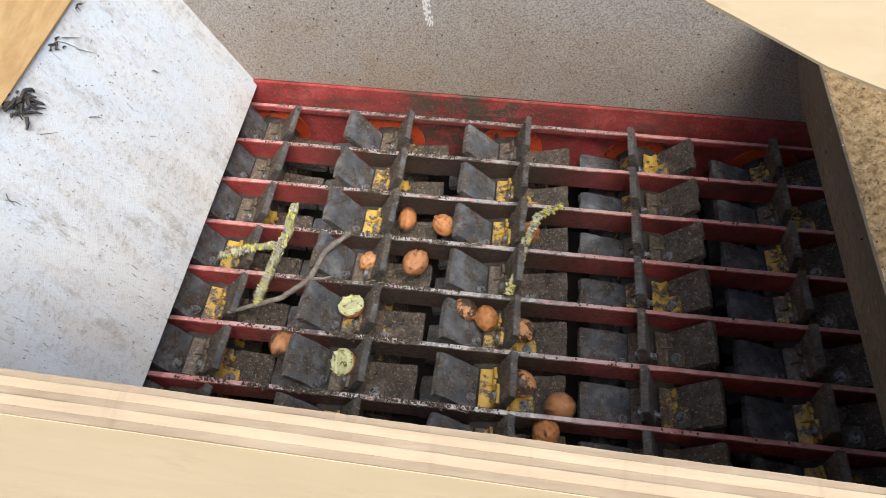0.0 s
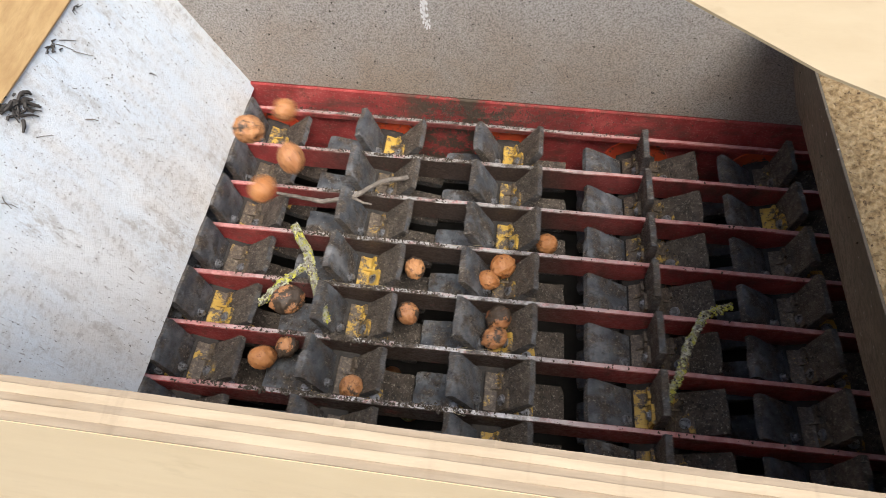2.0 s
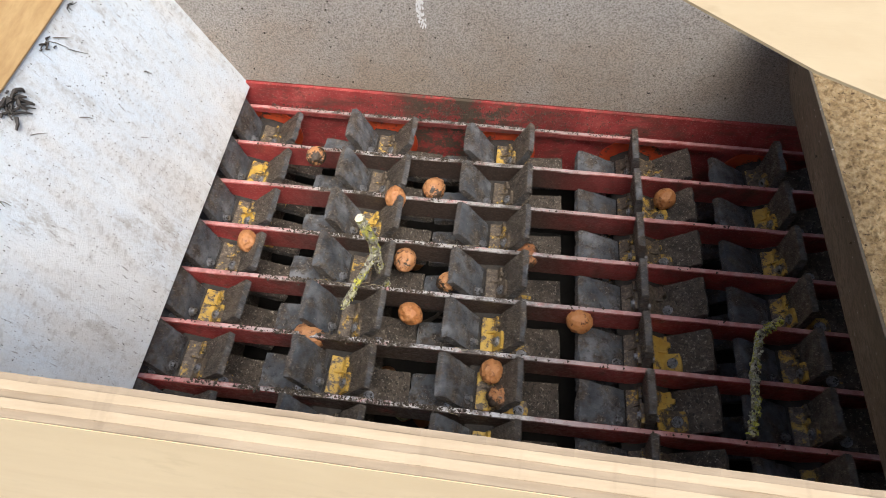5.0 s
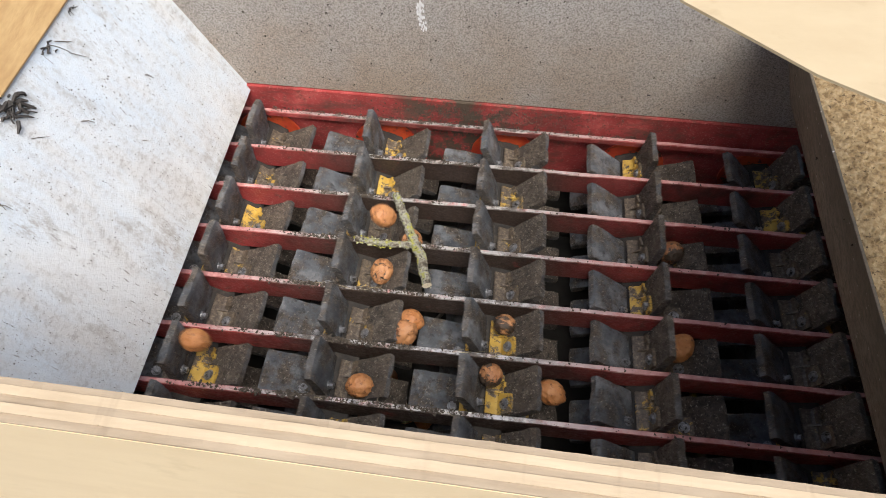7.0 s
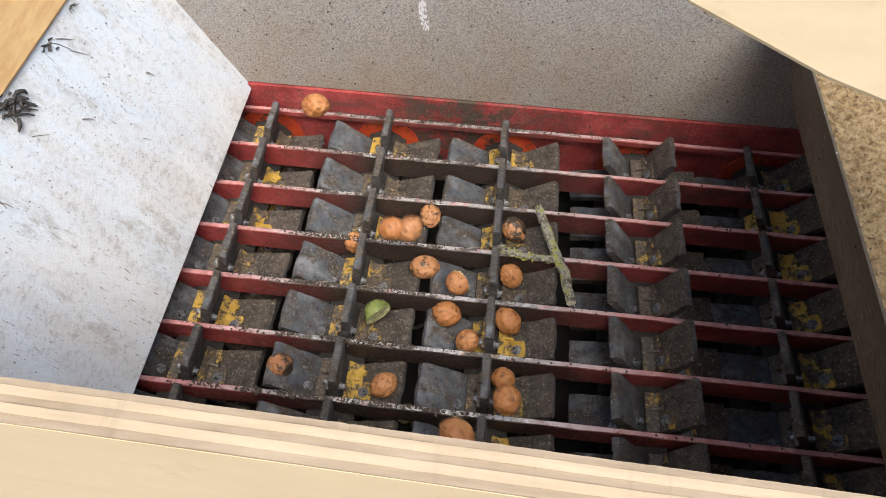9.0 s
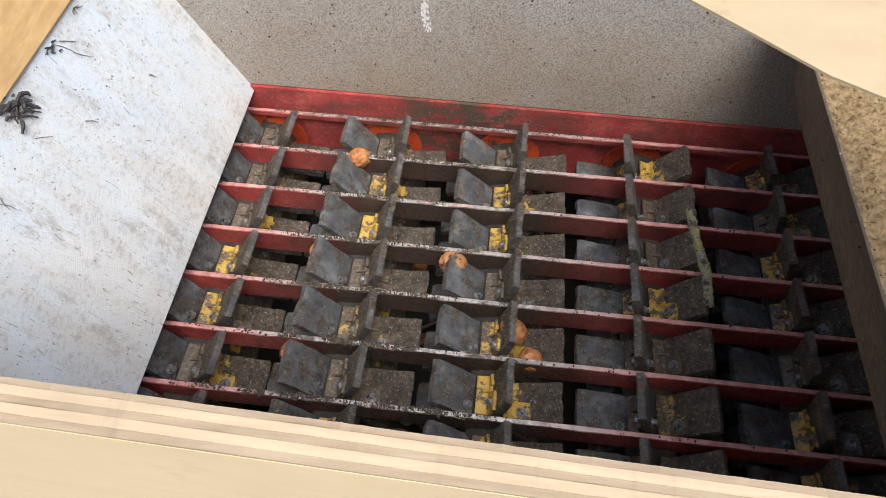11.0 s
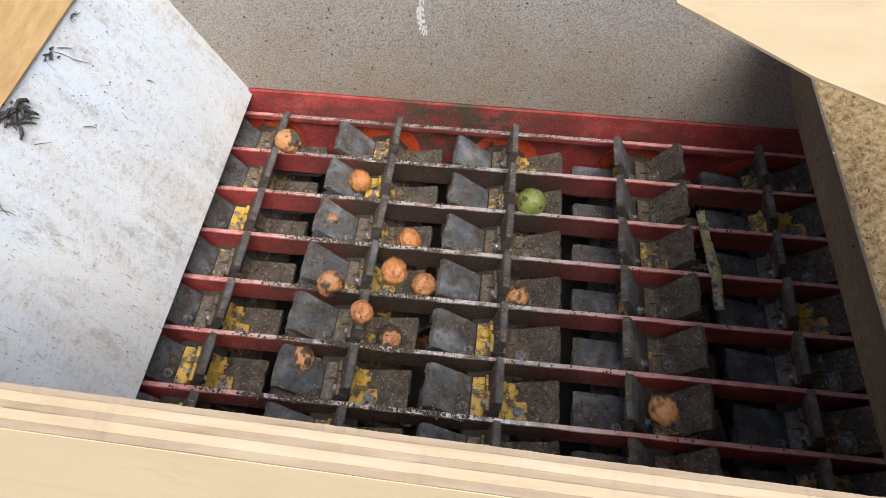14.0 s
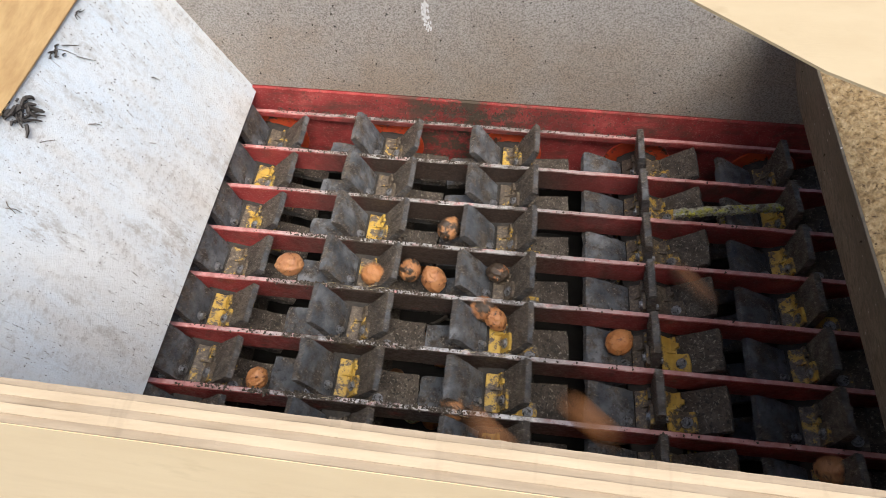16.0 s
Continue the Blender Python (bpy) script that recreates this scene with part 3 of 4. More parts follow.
# ---- the crop: walnuts, husks and twigs ----
def walnut_mesh(seed):
    b = bmesh.new()
    bmesh.ops.create_icosphere(b, subdivisions=4, radius=1)
    off = Vector((seed * 3.7, seed * 1.9, seed * 5.3))
    for v in b.verts:
        n = v.co.normalized()
        seam = math.exp(-(n.y / 0.10) ** 2)
        furrow = abs(noise.noise(Vector((n.x * 2.2, n.y * 2.2, n.z * 1.6)) + off))
        fine = noise.noise(n * 6 + off)
        r = 1 + 0.05 * seam - 0.19 * max(0, 0.15 - furrow) / 0.15 * (1 - seam) + 0.045 * fine + 0.02 * noise.noise(n * 13 + off)
        tipped = 1 + 0.06 * max(0, n.z) ** 6
        v.co = Vector((n.x * 0.0172, n.y * 0.0180, n.z * 0.0205 * tipped)) * r
    return mesh_of(b, "walnut", SHELL, smooth=True)


def husk_mesh(seed, open_side):
    """A green hull; the split ones are halves with a pale, veined cut face inside a green rim."""
    b = bmesh.new()
    bmesh.ops.create_icosphere(b, subdivisions=3, radius=1)
    if open_side:
        bmesh.ops.bisect_plane(b, geom=b.verts[:] + b.edges[:] + b.faces[:], plane_co=(0, 0, 0.12), plane_no=(0.2, 0.1, 1), clear_outer=True)
    off = Vector((seed * 2.3, seed, seed * 4.1))
    for v in b.verts:
        v.co = v.co * (0.0215 + 0.0022 * noise.noise(v.co.normalized() * 2.4 + off))
    if open_side:
        rim = [e for e in b.edges if e.is_boundary]
        ring = [f for f in bmesh.ops.triangle_fill(b, edges=rim, use_beauty=True)["geom"] if isinstance(f, bmesh.types.BMFace)]
        bmesh.ops.inset_region(b, faces=ring, thickness=0.0026, depth=0.0)
        bmesh.ops.subdivide_edges(b, edges=list({e for f in ring for e in f.edges if not e.is_boundary}), cuts=2, use_grid_fill=True)
        for f in b.faces:
            if f.normal.z > 0.75 and f.calc_center_median().z > -0.004:
                f.material_index = 1
        for v in b.verts:
            if v.link_faces and all(f.material_index == 1 for f in v.link_faces):
                v.co.z += 0.0030 * noise.noise(v.co * 230 + off) - 0.0012
    return mesh_of(b, "husk", HUSK, PALE, smooth=not open_side)


WALNUTS = [walnut_mesh(i) for i in range(7)]
WHOLE = (2, 10, 11, 12, 13)      # husks still closed round their nut
SETTLED = (0, 1, 3, 4, 5, 9)     # halves that lie open side up
HUSKS = [husk_mesh(1, True), husk_mesh(2, False), husk_mesh(3, True)]


def broken_mesh():
    """Half a walnut with the pale kernel showing."""
    b = bmesh.new()
    bmesh.ops.create_icosphere(b, subdivisions=4, radius=1)
    bmesh.ops.bisect_plane(b, geom=b.verts[:] + b.edges[:] + b.faces[:], plane_co=(0, 0, 0.05), plane_no=(0, 0, 1), clear_outer=True)
    for v in b.verts:
        v.co = v.co * (0.0168 + 0.0012 * noise.noise(v.co * 4))
    rim = [e for e in b.edges if e.is_boundary]
    cap = bmesh.ops.triangle_fill(b, edges=rim, use_beauty=True)["geom"]
    faces = [f for f in cap if isinstance(f, bmesh.types.BMFace)]
    bmesh.ops.subdivide_edges(b, edges=list({e for f in faces for e in f.edges if not e.is_boundary}), cuts=2, use_grid_fill=True)
    for f in b.faces:
        if f.normal.z > 0.9 or all(v.co.z > -0.002 for v in f.verts):
            f.material_index = 1
    for v in b.verts:
        if all(f.material_index == 1 for f in v.link_faces):
            v.co.z += 0.004 * noise.noise(v.co * 260)
    return mesh_of(b, "broken_walnut", SHELL, PALE)


BROKEN = broken_mesh()


def broken_walnut():
    return tagged(new("broken_walnut", BROKEN), "broken walnut half with pale kernel showing", "walnut", "broken walnuts")


def walnut(i):
    ob = new("walnut", WALNUTS[i % 7])
    size = 0.74 + 0.22 * random.random()
    ob.scale = (size, size, size)
    words = ("light brown ridged walnut in its shell, tumbling on the grate", "damp dark brown walnut in its shell", "round tan walnut with wrinkled shell between the bars")
    return tagged(ob, words[i % 3], "walnut", "walnuts on the grate")


def husk(i):
    kind = 1 if i in WHOLE else (0 if i % 2 else 2)
    ob = new("walnut_husk", HUSKS[kind])
    small = {2: 0.62, 8: 0.62, 6: 0.85, 5: 0.9}.get(i, 1.0)
    ob.scale = (small, small, small)
    return tagged(ob, ("split green walnut husk with pale inside", "whole green walnut in its husk", "torn green husk piece, pale within")[kind], "husk", "green husks")


def tube(path, radii, seg=9, rough=0.12, seed=0):
    """A crooked round stem along a path."""
    b = bmesh.new()
    pts = []
    n = 7
    for (p, q), (r0, r1) in zip(zip(path, path[1:]), zip(radii, radii[1:])):
        for k in range(n):
            f = k / n
            pts.append((Vector(p).lerp(Vector(q), f), r0 + (r1 - r0) * f))
    pts.append((Vector(path[-1]), radii[-1]))
    rings = []
    for i, (p, r) in enumerate(pts):
        d = (pts[min(i + 1, len(pts) - 1)][0] - pts[max(i - 1, 0)][0]).normalized()
        side = d.cross(Vector((0, 0, 1))).normalized()
        up = side.cross(d)
        p = p + 0.0012 * noise.noise_vector(p * 60 + Vector((seed, 0, 0)))
        ring = []
        for k in range(seg):
            a = 2 * math.pi * k / seg
            rr = r * (1 + 2.2 * rough * noise.noise(Vector((p.x * 170, p.y * 170, a * 0.9 + seed))) + rough * noise.noise(Vector((p.x * 420, p.y * 420, a * 2 + seed))))
            ring.append(b.verts.new(p + rr * (math.cos(a) * side + math.sin(a) * up)))
        rings.append(ring)
    for a, c in zip(rings, rings[1:]):
        for k in range(seg):
            b.faces.new((a[k], a[(k + 1) % seg], c[(k + 1) % seg], c[k]))
    e0, e1 = b.faces.new(rings[0][::-1]), b.faces.new(rings[-1])
    e0.material_index = e1.material_index = 1
    bmesh.ops.recalc_face_normals(b, faces=b.faces[:])
    return b


def lichen_tufts(path, count, seed):
    """Small ragged flakes crusted along a stem."""
    rnd = random.Random(seed)
    b = bmesh.new()
    for _ in range(count):
        i = rnd.randrange(len(path) - 1)
        p = Vector(path[i]).lerp(Vector(path[i + 1]), rnd.random()) + Vector((rnd.uniform(-1, 1), rnd.uniform(-1, 1), rnd.uniform(-0.2, 1))) * 0.0042
        n = Vector((rnd.uniform(-1, 1), rnd.uniform(-1, 1), rnd.uniform(0, 1))).normalized()
        t = n.orthogonal().normalized()
        w = n.cross(t)
        k = 6
        vs = [b.verts.new(p + (math.cos(6.283 * j / k) * t + math.sin(6.283 * j / k) * w) * rnd.uniform(0.0012, 0.0046)) for j in range(k)]
        c = b.verts.new(p + n * 0.0024)
        for j in range(k):
            b.faces.new((vs[j], vs[(j + 1) % k], c))
    return b


def forked_stick():
    s = holder("forked_stick")
    tagged(s, "lichen-covered forked walnut stick lying across the bars", "stick")
    main = [(-0.076, 0, 0), (-0.030, 0.004, 0.002), (0.010, -0.001, 0.001), (0.076, -0.004, 0)]
    side = [(-0.010, 0.001, 0.001), (0.000, -0.030, 0.004), (0.012, -0.055, 0.002), (0.020, -0.074, 0)]
    part("stem", tube(main, (0.0062, 0.0066, 0.0064, 0.0058), seed=1), (BARK, CUT), s)
    part("side_shoot", tube(side, (0.0050, 0.0042, 0.0040, 0.0038), seed=2), (BARK, CUT), s)
    part("lichen", lichen_tufts(main, 300, 4), LICHEN, s, "yellow-green lichen crust")
    part("lichen", lichen_tufts(side, 120, 7), LICHEN, s, "yellow-green lichen crust")
    return s


def bent_stick():
    s = holder("bent_stick")
    tagged(s, "thin crooked stick crusted with yellow lichen", "stick")
    main = [(-0.080, 0.004, 0), (-0.045, -0.016, 0.002), (0.010, -0.010, 0.002), (0.045, 0.000, 0.001), (0.080, 0.004, 0)]
    part("stem", tube(main, (0.0040, 0.0048, 0.0052, 0.0048, 0.0046), seed=5), (BARK, CUT), s)
    part("lichen", lichen_tufts(main, 260, 6), LICHEN, s, "yellow-green lichen crust")
    return s


def grey_twig():
    s = holder("grey_twig")
    tagged(s, "thin bare grey twig, bent in the middle", "twig")
    main = [(-0.095, 0.010, 0), (-0.030, -0.016, 0.002), (0.010, -0.014, 0.002), (0.050, 0.010, 0.001), (0.092, 0.014, 0)]
    part("stem", tube(main, (0.0022, 0.0032, 0.0036, 0.0034, 0.0030), seed=8, rough=0.2), (GREY_BARK, CUT), s)
    part("side_shoot", tube([(0.010, -0.014, 0.002), (0.024, -0.026, 0.004), (0.036, -0.030, 0.003)], (0.0022, 0.0018, 0.0014), seed=9), (GREY_BARK, CUT), s)
    return s


# ---- dirt on bars, flange and chute ----
def crumbs(name, spots, label):
    """Loose crumbs, too small and many to count."""
    b = bmesh.new()
    for p, r in spots:
        m = Matrix.Translation(p) @ Euler((random.random() * 3, random.random() * 3, random.random() * 3)).to_matrix().to_4x4() @ Matrix.Diagonal((r, r * random.uniform(0.5, 1), r * random.uniform(0.4, 0.8), 1))
        vs = [b.verts.new(m @ Vector(c)) for c in ((1, 0, 0), (-0.5, 0.9, 0), (-0.5, -0.9, 0), (0, 0, 1), (0, 0, -1))]
        for i, j in ((0, 1), (1, 2), (2, 0)):
            b.faces.new((vs[i], vs[j], vs[3]))
            b.faces.new((vs[j], vs[i], vs[4]))
    tagged(new(name, mesh_of(b, name, MUD)), label, "dirt", kind="stuff")


def strands(name, rows, label, mat):
    b = []
    for p, q, r in rows:
        mid = (Vector(p) + Vector(q)) / 2 + Vector((random.uniform(-1, 1), random.uniform(-1, 1), random.random())) * 0.002
        b.append(tube([p, tuple(mid), q], (r, r, r * 0.6), seg=5, seed=random.random() * 50))
    tagged(new(name, mesh_of(joined(*b), name, mat, mat)), label, "debris", kind="stuff")


def on_chute(y, z, lift=0.0015):
    return Vector((0.0185 - 0.4690 * z + lift, y, z))


def dirt():
    spots = []
    for k in range(1, ROWS):
        for _ in range(420):
            x = random.gauss(0.24, 0.09) if random.random() < 0.75 else random.uniform(0.0, 0.8)
            if noise.noise((x * 14, k * 2.7, 0)) > -0.1:
                spots.append(((x, -PITCH * k + random.uniform(-0.0034, 0.0034), 0.0008), random.choice((0.0006, 0.0009, 0.0013, 0.0018, 0.0026))))
    for k, mid, wide, count in ((3, 0.22, 0.05, 130), (4, 0.17, 0.06, 240), (5, 0.20, 0.06, 380), (6, 0.16, 0.055, 420), (7, 0.13, 0.06, 320), (6, 0.33, 0.03, 90)):
        for _ in range(count):
            x = random.gauss(mid, wide)
            if x > 0.03 and noise.noise((x * 30, k * 4.1, 7)) > -0.15:
                spots.append(((x, -PITCH * k + random.gauss(0, 0.0024), 0.0008 + random.random() * 0.0016), random.choice((0.0009, 0.0014, 0.0020, 0.0030))))
    crumbs("bar_dirt", spots, "dried mud and nut crumbs caked on the bar tops")
    spots = []
    for _ in range(900):
        x = random.gauss(0.36, 0.10)
        spots.append(((x, 0.0078 - random.random() * 0.002, random.uniform(0.006, 0.034)), random.uniform(0.0005, 0.0018)))
    for _ in range(700):
        spots.append(((random.uniform(0.03, 0.60), random.uniform(-0.003, 0.0075), 0.0008), random.uniform(0.0006, 0.002)))
    crumbs("flange_dirt", spots, "dark caked dirt on the red back flange")
    spots = []
    for _ in range(420):
        y, z = random.uniform(-0.60, 0.01), random.uniform(0.04, 0.27)
        if noise.noise((y * 9, z * 9, 3)) > -0.15:
            spots.append((on_chute(y, z, 0.0004), random.choice((0.0004, 0.0006, 0.0007, 0.0011))))
    for _ in range(200):
        y, z = random.gauss(-0.18, 0.10), random.gauss(0.20, 0.04)
        spots.append((on_chute(min(0.0, y), max(0.06, min(0.265, z)), 0.0004), random.choice((0.0005, 0.0008, 0.0014))))
    crumbs("chute_crumbs", spots, "black crumbs stuck to the pale chute sheet")
    spots = []
    for _ in range(170):
        spots.append(((random.uniform(-0.08, 0.72), 0.0116, random.uniform(0.05, 0.26)), random.choice((0.0009, 0.0011, 0.0014, 0.0024))))
    for y, z, r in ((-0.1741, 0.1803, 0.0030), (-0.3330, 0.2409, 0.0026), (-0.05, 0.19, 0.0012), (-0.30, 0.235, 0.0012), (-0.17, 0.15, 0.0010)):
        spots.append(((0.790 - 0.4974 * (z - 0.088) - 0.0006, y, z), r))
    crumbs("panel_crumbs", spots, "dark crumbs stuck to the grey back panel")
    rows = []
    for y, z, dy, dz in ((-0.185, 0.266, 0.013, -0.020), (-0.173, 0.246, 0.013, -0.017), (-0.176, 0.262, 0.016, -0.012), (-0.366, 0.234, -0.006, -0.012), (-0.372, 0.232, 0.004, -0.014),
                         (-0.235, 0.205, 0.010, -0.012), (-0.29, 0.235, 0.014, -0.012), (-0.12, 0.17, 0.006, -0.010), (-0.20, 0.14, 0.006, -0.008)):
        rows.append((on_chute(y, z), on_chute(y + dy, z + dz), random.uniform(0.0004, 0.0008)))
    strands("chute_stalks", rows, "thin dark stalks stuck on the chute", GREY_BARK)
    # a clump of dark leaf scraps under the rim plank
    rows = []
    for i in range(26):
        y, z = random.gauss(-0.276, 0.009), random.gauss(0.264, 0.005)
        rows.append((on_chute(y, z, 0.003), on_chute(y + random.uniform(-0.022, 0.018), z + random.uniform(-0.016, 0.003), 0.003), random.uniform(0.0006, 0.0024)))
    for i in range(12):
        y, z = (random.gauss(-0.183, 0.008), random.gauss(0.262, 0.004)) if i < 8 else (random.gauss(-0.121, 0.005), random.gauss(0.268, 0.002))
        rows.append((on_chute(y, z, 0.001), on_chute(y + random.uniform(-0.010, 0.010), z + random.uniform(-0.006, 0.002), 0.002), random.uniform(0.0005, 0.0012)))
    strands("leaf_scraps", rows, "dark rotten leaf scraps caught below the plank", ROT)
    rows = []
    for i in range(16):
        x, k = random.choice(((0.36, 6), (0.40, 5), (0.24, 6), (0.10, 2), (0.34, 3), (0.22, 4)))
        x, y = x + random.gauss(0, 0.03), -PITCH * k + random.gauss(0, 0.002)
        rows.append(((x, y, 0.0008), (x + random.uniform(0.010, 0.024), y + random.uniform(-0.006, 0.006), 0.002), 0.0003))
    strands("dry_grass", rows, "wisps of dry grass on the bars", STRAW)


def chalk_mark():
    b = bmesh.new()
    for i in range(90):
        f = i / 90
        z = 0.205 + 0.04 - 0.082 * f
        x = 0.270 + 0.0025 * math.sin(f * 7) + random.gauss(0, 0.0022) + 0.004 * f
        r = random.uniform(0.0006, 0.0022)
        depth = 0.0117 - 0.0005 * f - 0.0001 * random.random()
        vs = [b.verts.new((x + r * math.cos(a) * 0.8, depth, z + r * math.sin(a) * 1.6)) for a in (0.2, 1.5, 2.6, 3.7, 5.1)]
        vs2 = [b.verts.new((v.co.x, 0.0121, v.co.z)) for v in vs]
        b.faces.new(vs)
        for j in range(5):
            b.faces.new((vs[j], vs2[j], vs2[(j + 1) % 5], vs[(j + 1) % 5]))
    bmesh.ops.recalc_face_normals(b, faces=b.faces[:])
    tagged(new("chalk_smear", mesh_of(b, "chalk_smear", CHALK)), "white smear running down the grey panel", "stain")


def bearing_plates():
    for x in AXES:
        m = Matrix.Translation((x, 0.0062, AXIS_Z)) @ Matrix.Rotation(radians(90), 4, "X")
        ring = disc(0.052, 0.003, m, 36)
        hub = disc(0.030, 0.006, Matrix.Translation((x, 0.0050, AXIS_Z)) @ Matrix.Rotation(radians(90), 4, "X"), 24)
        p = holder("bearing_plate")
        tagged(p, "round orange-red bearing plate behind the rotor end", "bearing plate", "bearing plates")
        part("plate", ring, ORANGE, p)
        part("hub", hub, TUBE, p)


LICHEN = simple("lichen", [(0.34, (0.50, 0.49, 0.42)), (0.47, (0.46, 0.45, 0.30)), (0.53, (0.46, 0.44, 0.07)), (0.7, (0.60, 0.55, 0.09))], 45, 0.9, spots=((0.07, 0.06, 0.045), 170, 0.52))
ROT = simple("rotten_leaf", [(0.3, (0.018, 0.016, 0.015)), (0.7, (0.06, 0.052, 0.046))], 120, 0.7)
STRAW = simple("dry_straw", [(0.3, (0.30, 0.24, 0.14)), (0.7, (0.50, 0.43, 0.28))], 90, 0.8)
ORANGE = simple("orange_red_paint", [(0.3, (0.42, 0.035, 0.02)), (0.7, (0.62, 0.10, 0.025))], 30, 0.5, spots=((0.06, 0.04, 0.03), 40, 0.56))

bearing_plates()
dirt()
chalk_mark()
ob = new("feed_board", mesh_of(box(-0.47, -0.232, -0.62, 0.01, 0.545, 0.560, 0.001), "feed_board", PLY))
tagged(ob, "plywood feed board beside the hopper", "board")
FORKED, BENT, TWIG = forked_stick(), bent_stick(), grey_twig()


# ---- what moves ----
def tumble(ob, rows, seed, spin=1.0):
    """Keys a loose thing along its places: it waits in the feed, drops in over the chute, is thrown on by the paddles
    and at last falls through to the bed. rows: seconds, x, y, z. spin: how freely it rolls; hollow halves settle open side up."""
    rnd = random.Random(seed)
    ax = [rnd.uniform(0, 360) for _ in range(3)] if spin == 1 else [rnd.uniform(5, 35), rnd.uniform(-30, 10), rnd.uniform(0, 360)]
    out = []
    t0, x0, y0, z0 = rows[0]
    if t0 > 0.3:
        wait = (-0.26 - 0.045 * (seed % 5), -0.04 - 0.047 * (seed // 5 % 12), 0.579 + 0.036 * (seed // 60))
        lip = (-0.17, 0.5 * (y0 - 0.10), 0.62)
        if t0 > 0.9:
            out.append((0.0, *wait))
        out.append((max(0.05, t0 - 0.6), *wait))
        out.append((t0 - 0.28, *lip))
    for i, (t, x, y, z) in enumerate(rows):
        if i and t - rows[i - 1][0] < 1:
            pt, px, py, pz = rows[i - 1]
            far = math.hypot(x - px, y - py)
            if far > 0.05:
                out.append((t - 0.27, (x + px) / 2, (y + py) / 2, max(z, pz) + 0.25 * far))
        out.append((t, x, y, z))
    t1, x1, y1, z1 = rows[-1]
    if t1 < 15.9:
        out.append((t1 + 0.16, x1 + 0.006, y1, z1 - 0.02))
        out.append((t1 + 0.42, x1 + 0.012, y1, -0.280))
        out.append((16.0, x1 + 0.012, y1, -0.280))
    elif out[-1][0] < 16:
        out.append((16.0, x1, y1, z1))
    if out[0][0] > 0:
        out.insert(0, (0.0, *out[0][1:]))
    keyed, last = [], None
    for t, x, y, z in out:
        if last:
            d = math.dist(last, (x, y, z))
            turn = min(70, 900 * d) * spin
            ax = [a + turn * k for a, k in zip(ax, (0.7, 0.5, rnd.uniform(-0.4, 0.4)))]
        last = (x, y, z)
        keyed.append((t, pose(x, y, z, *ax)))
    walk(ob, keyed)


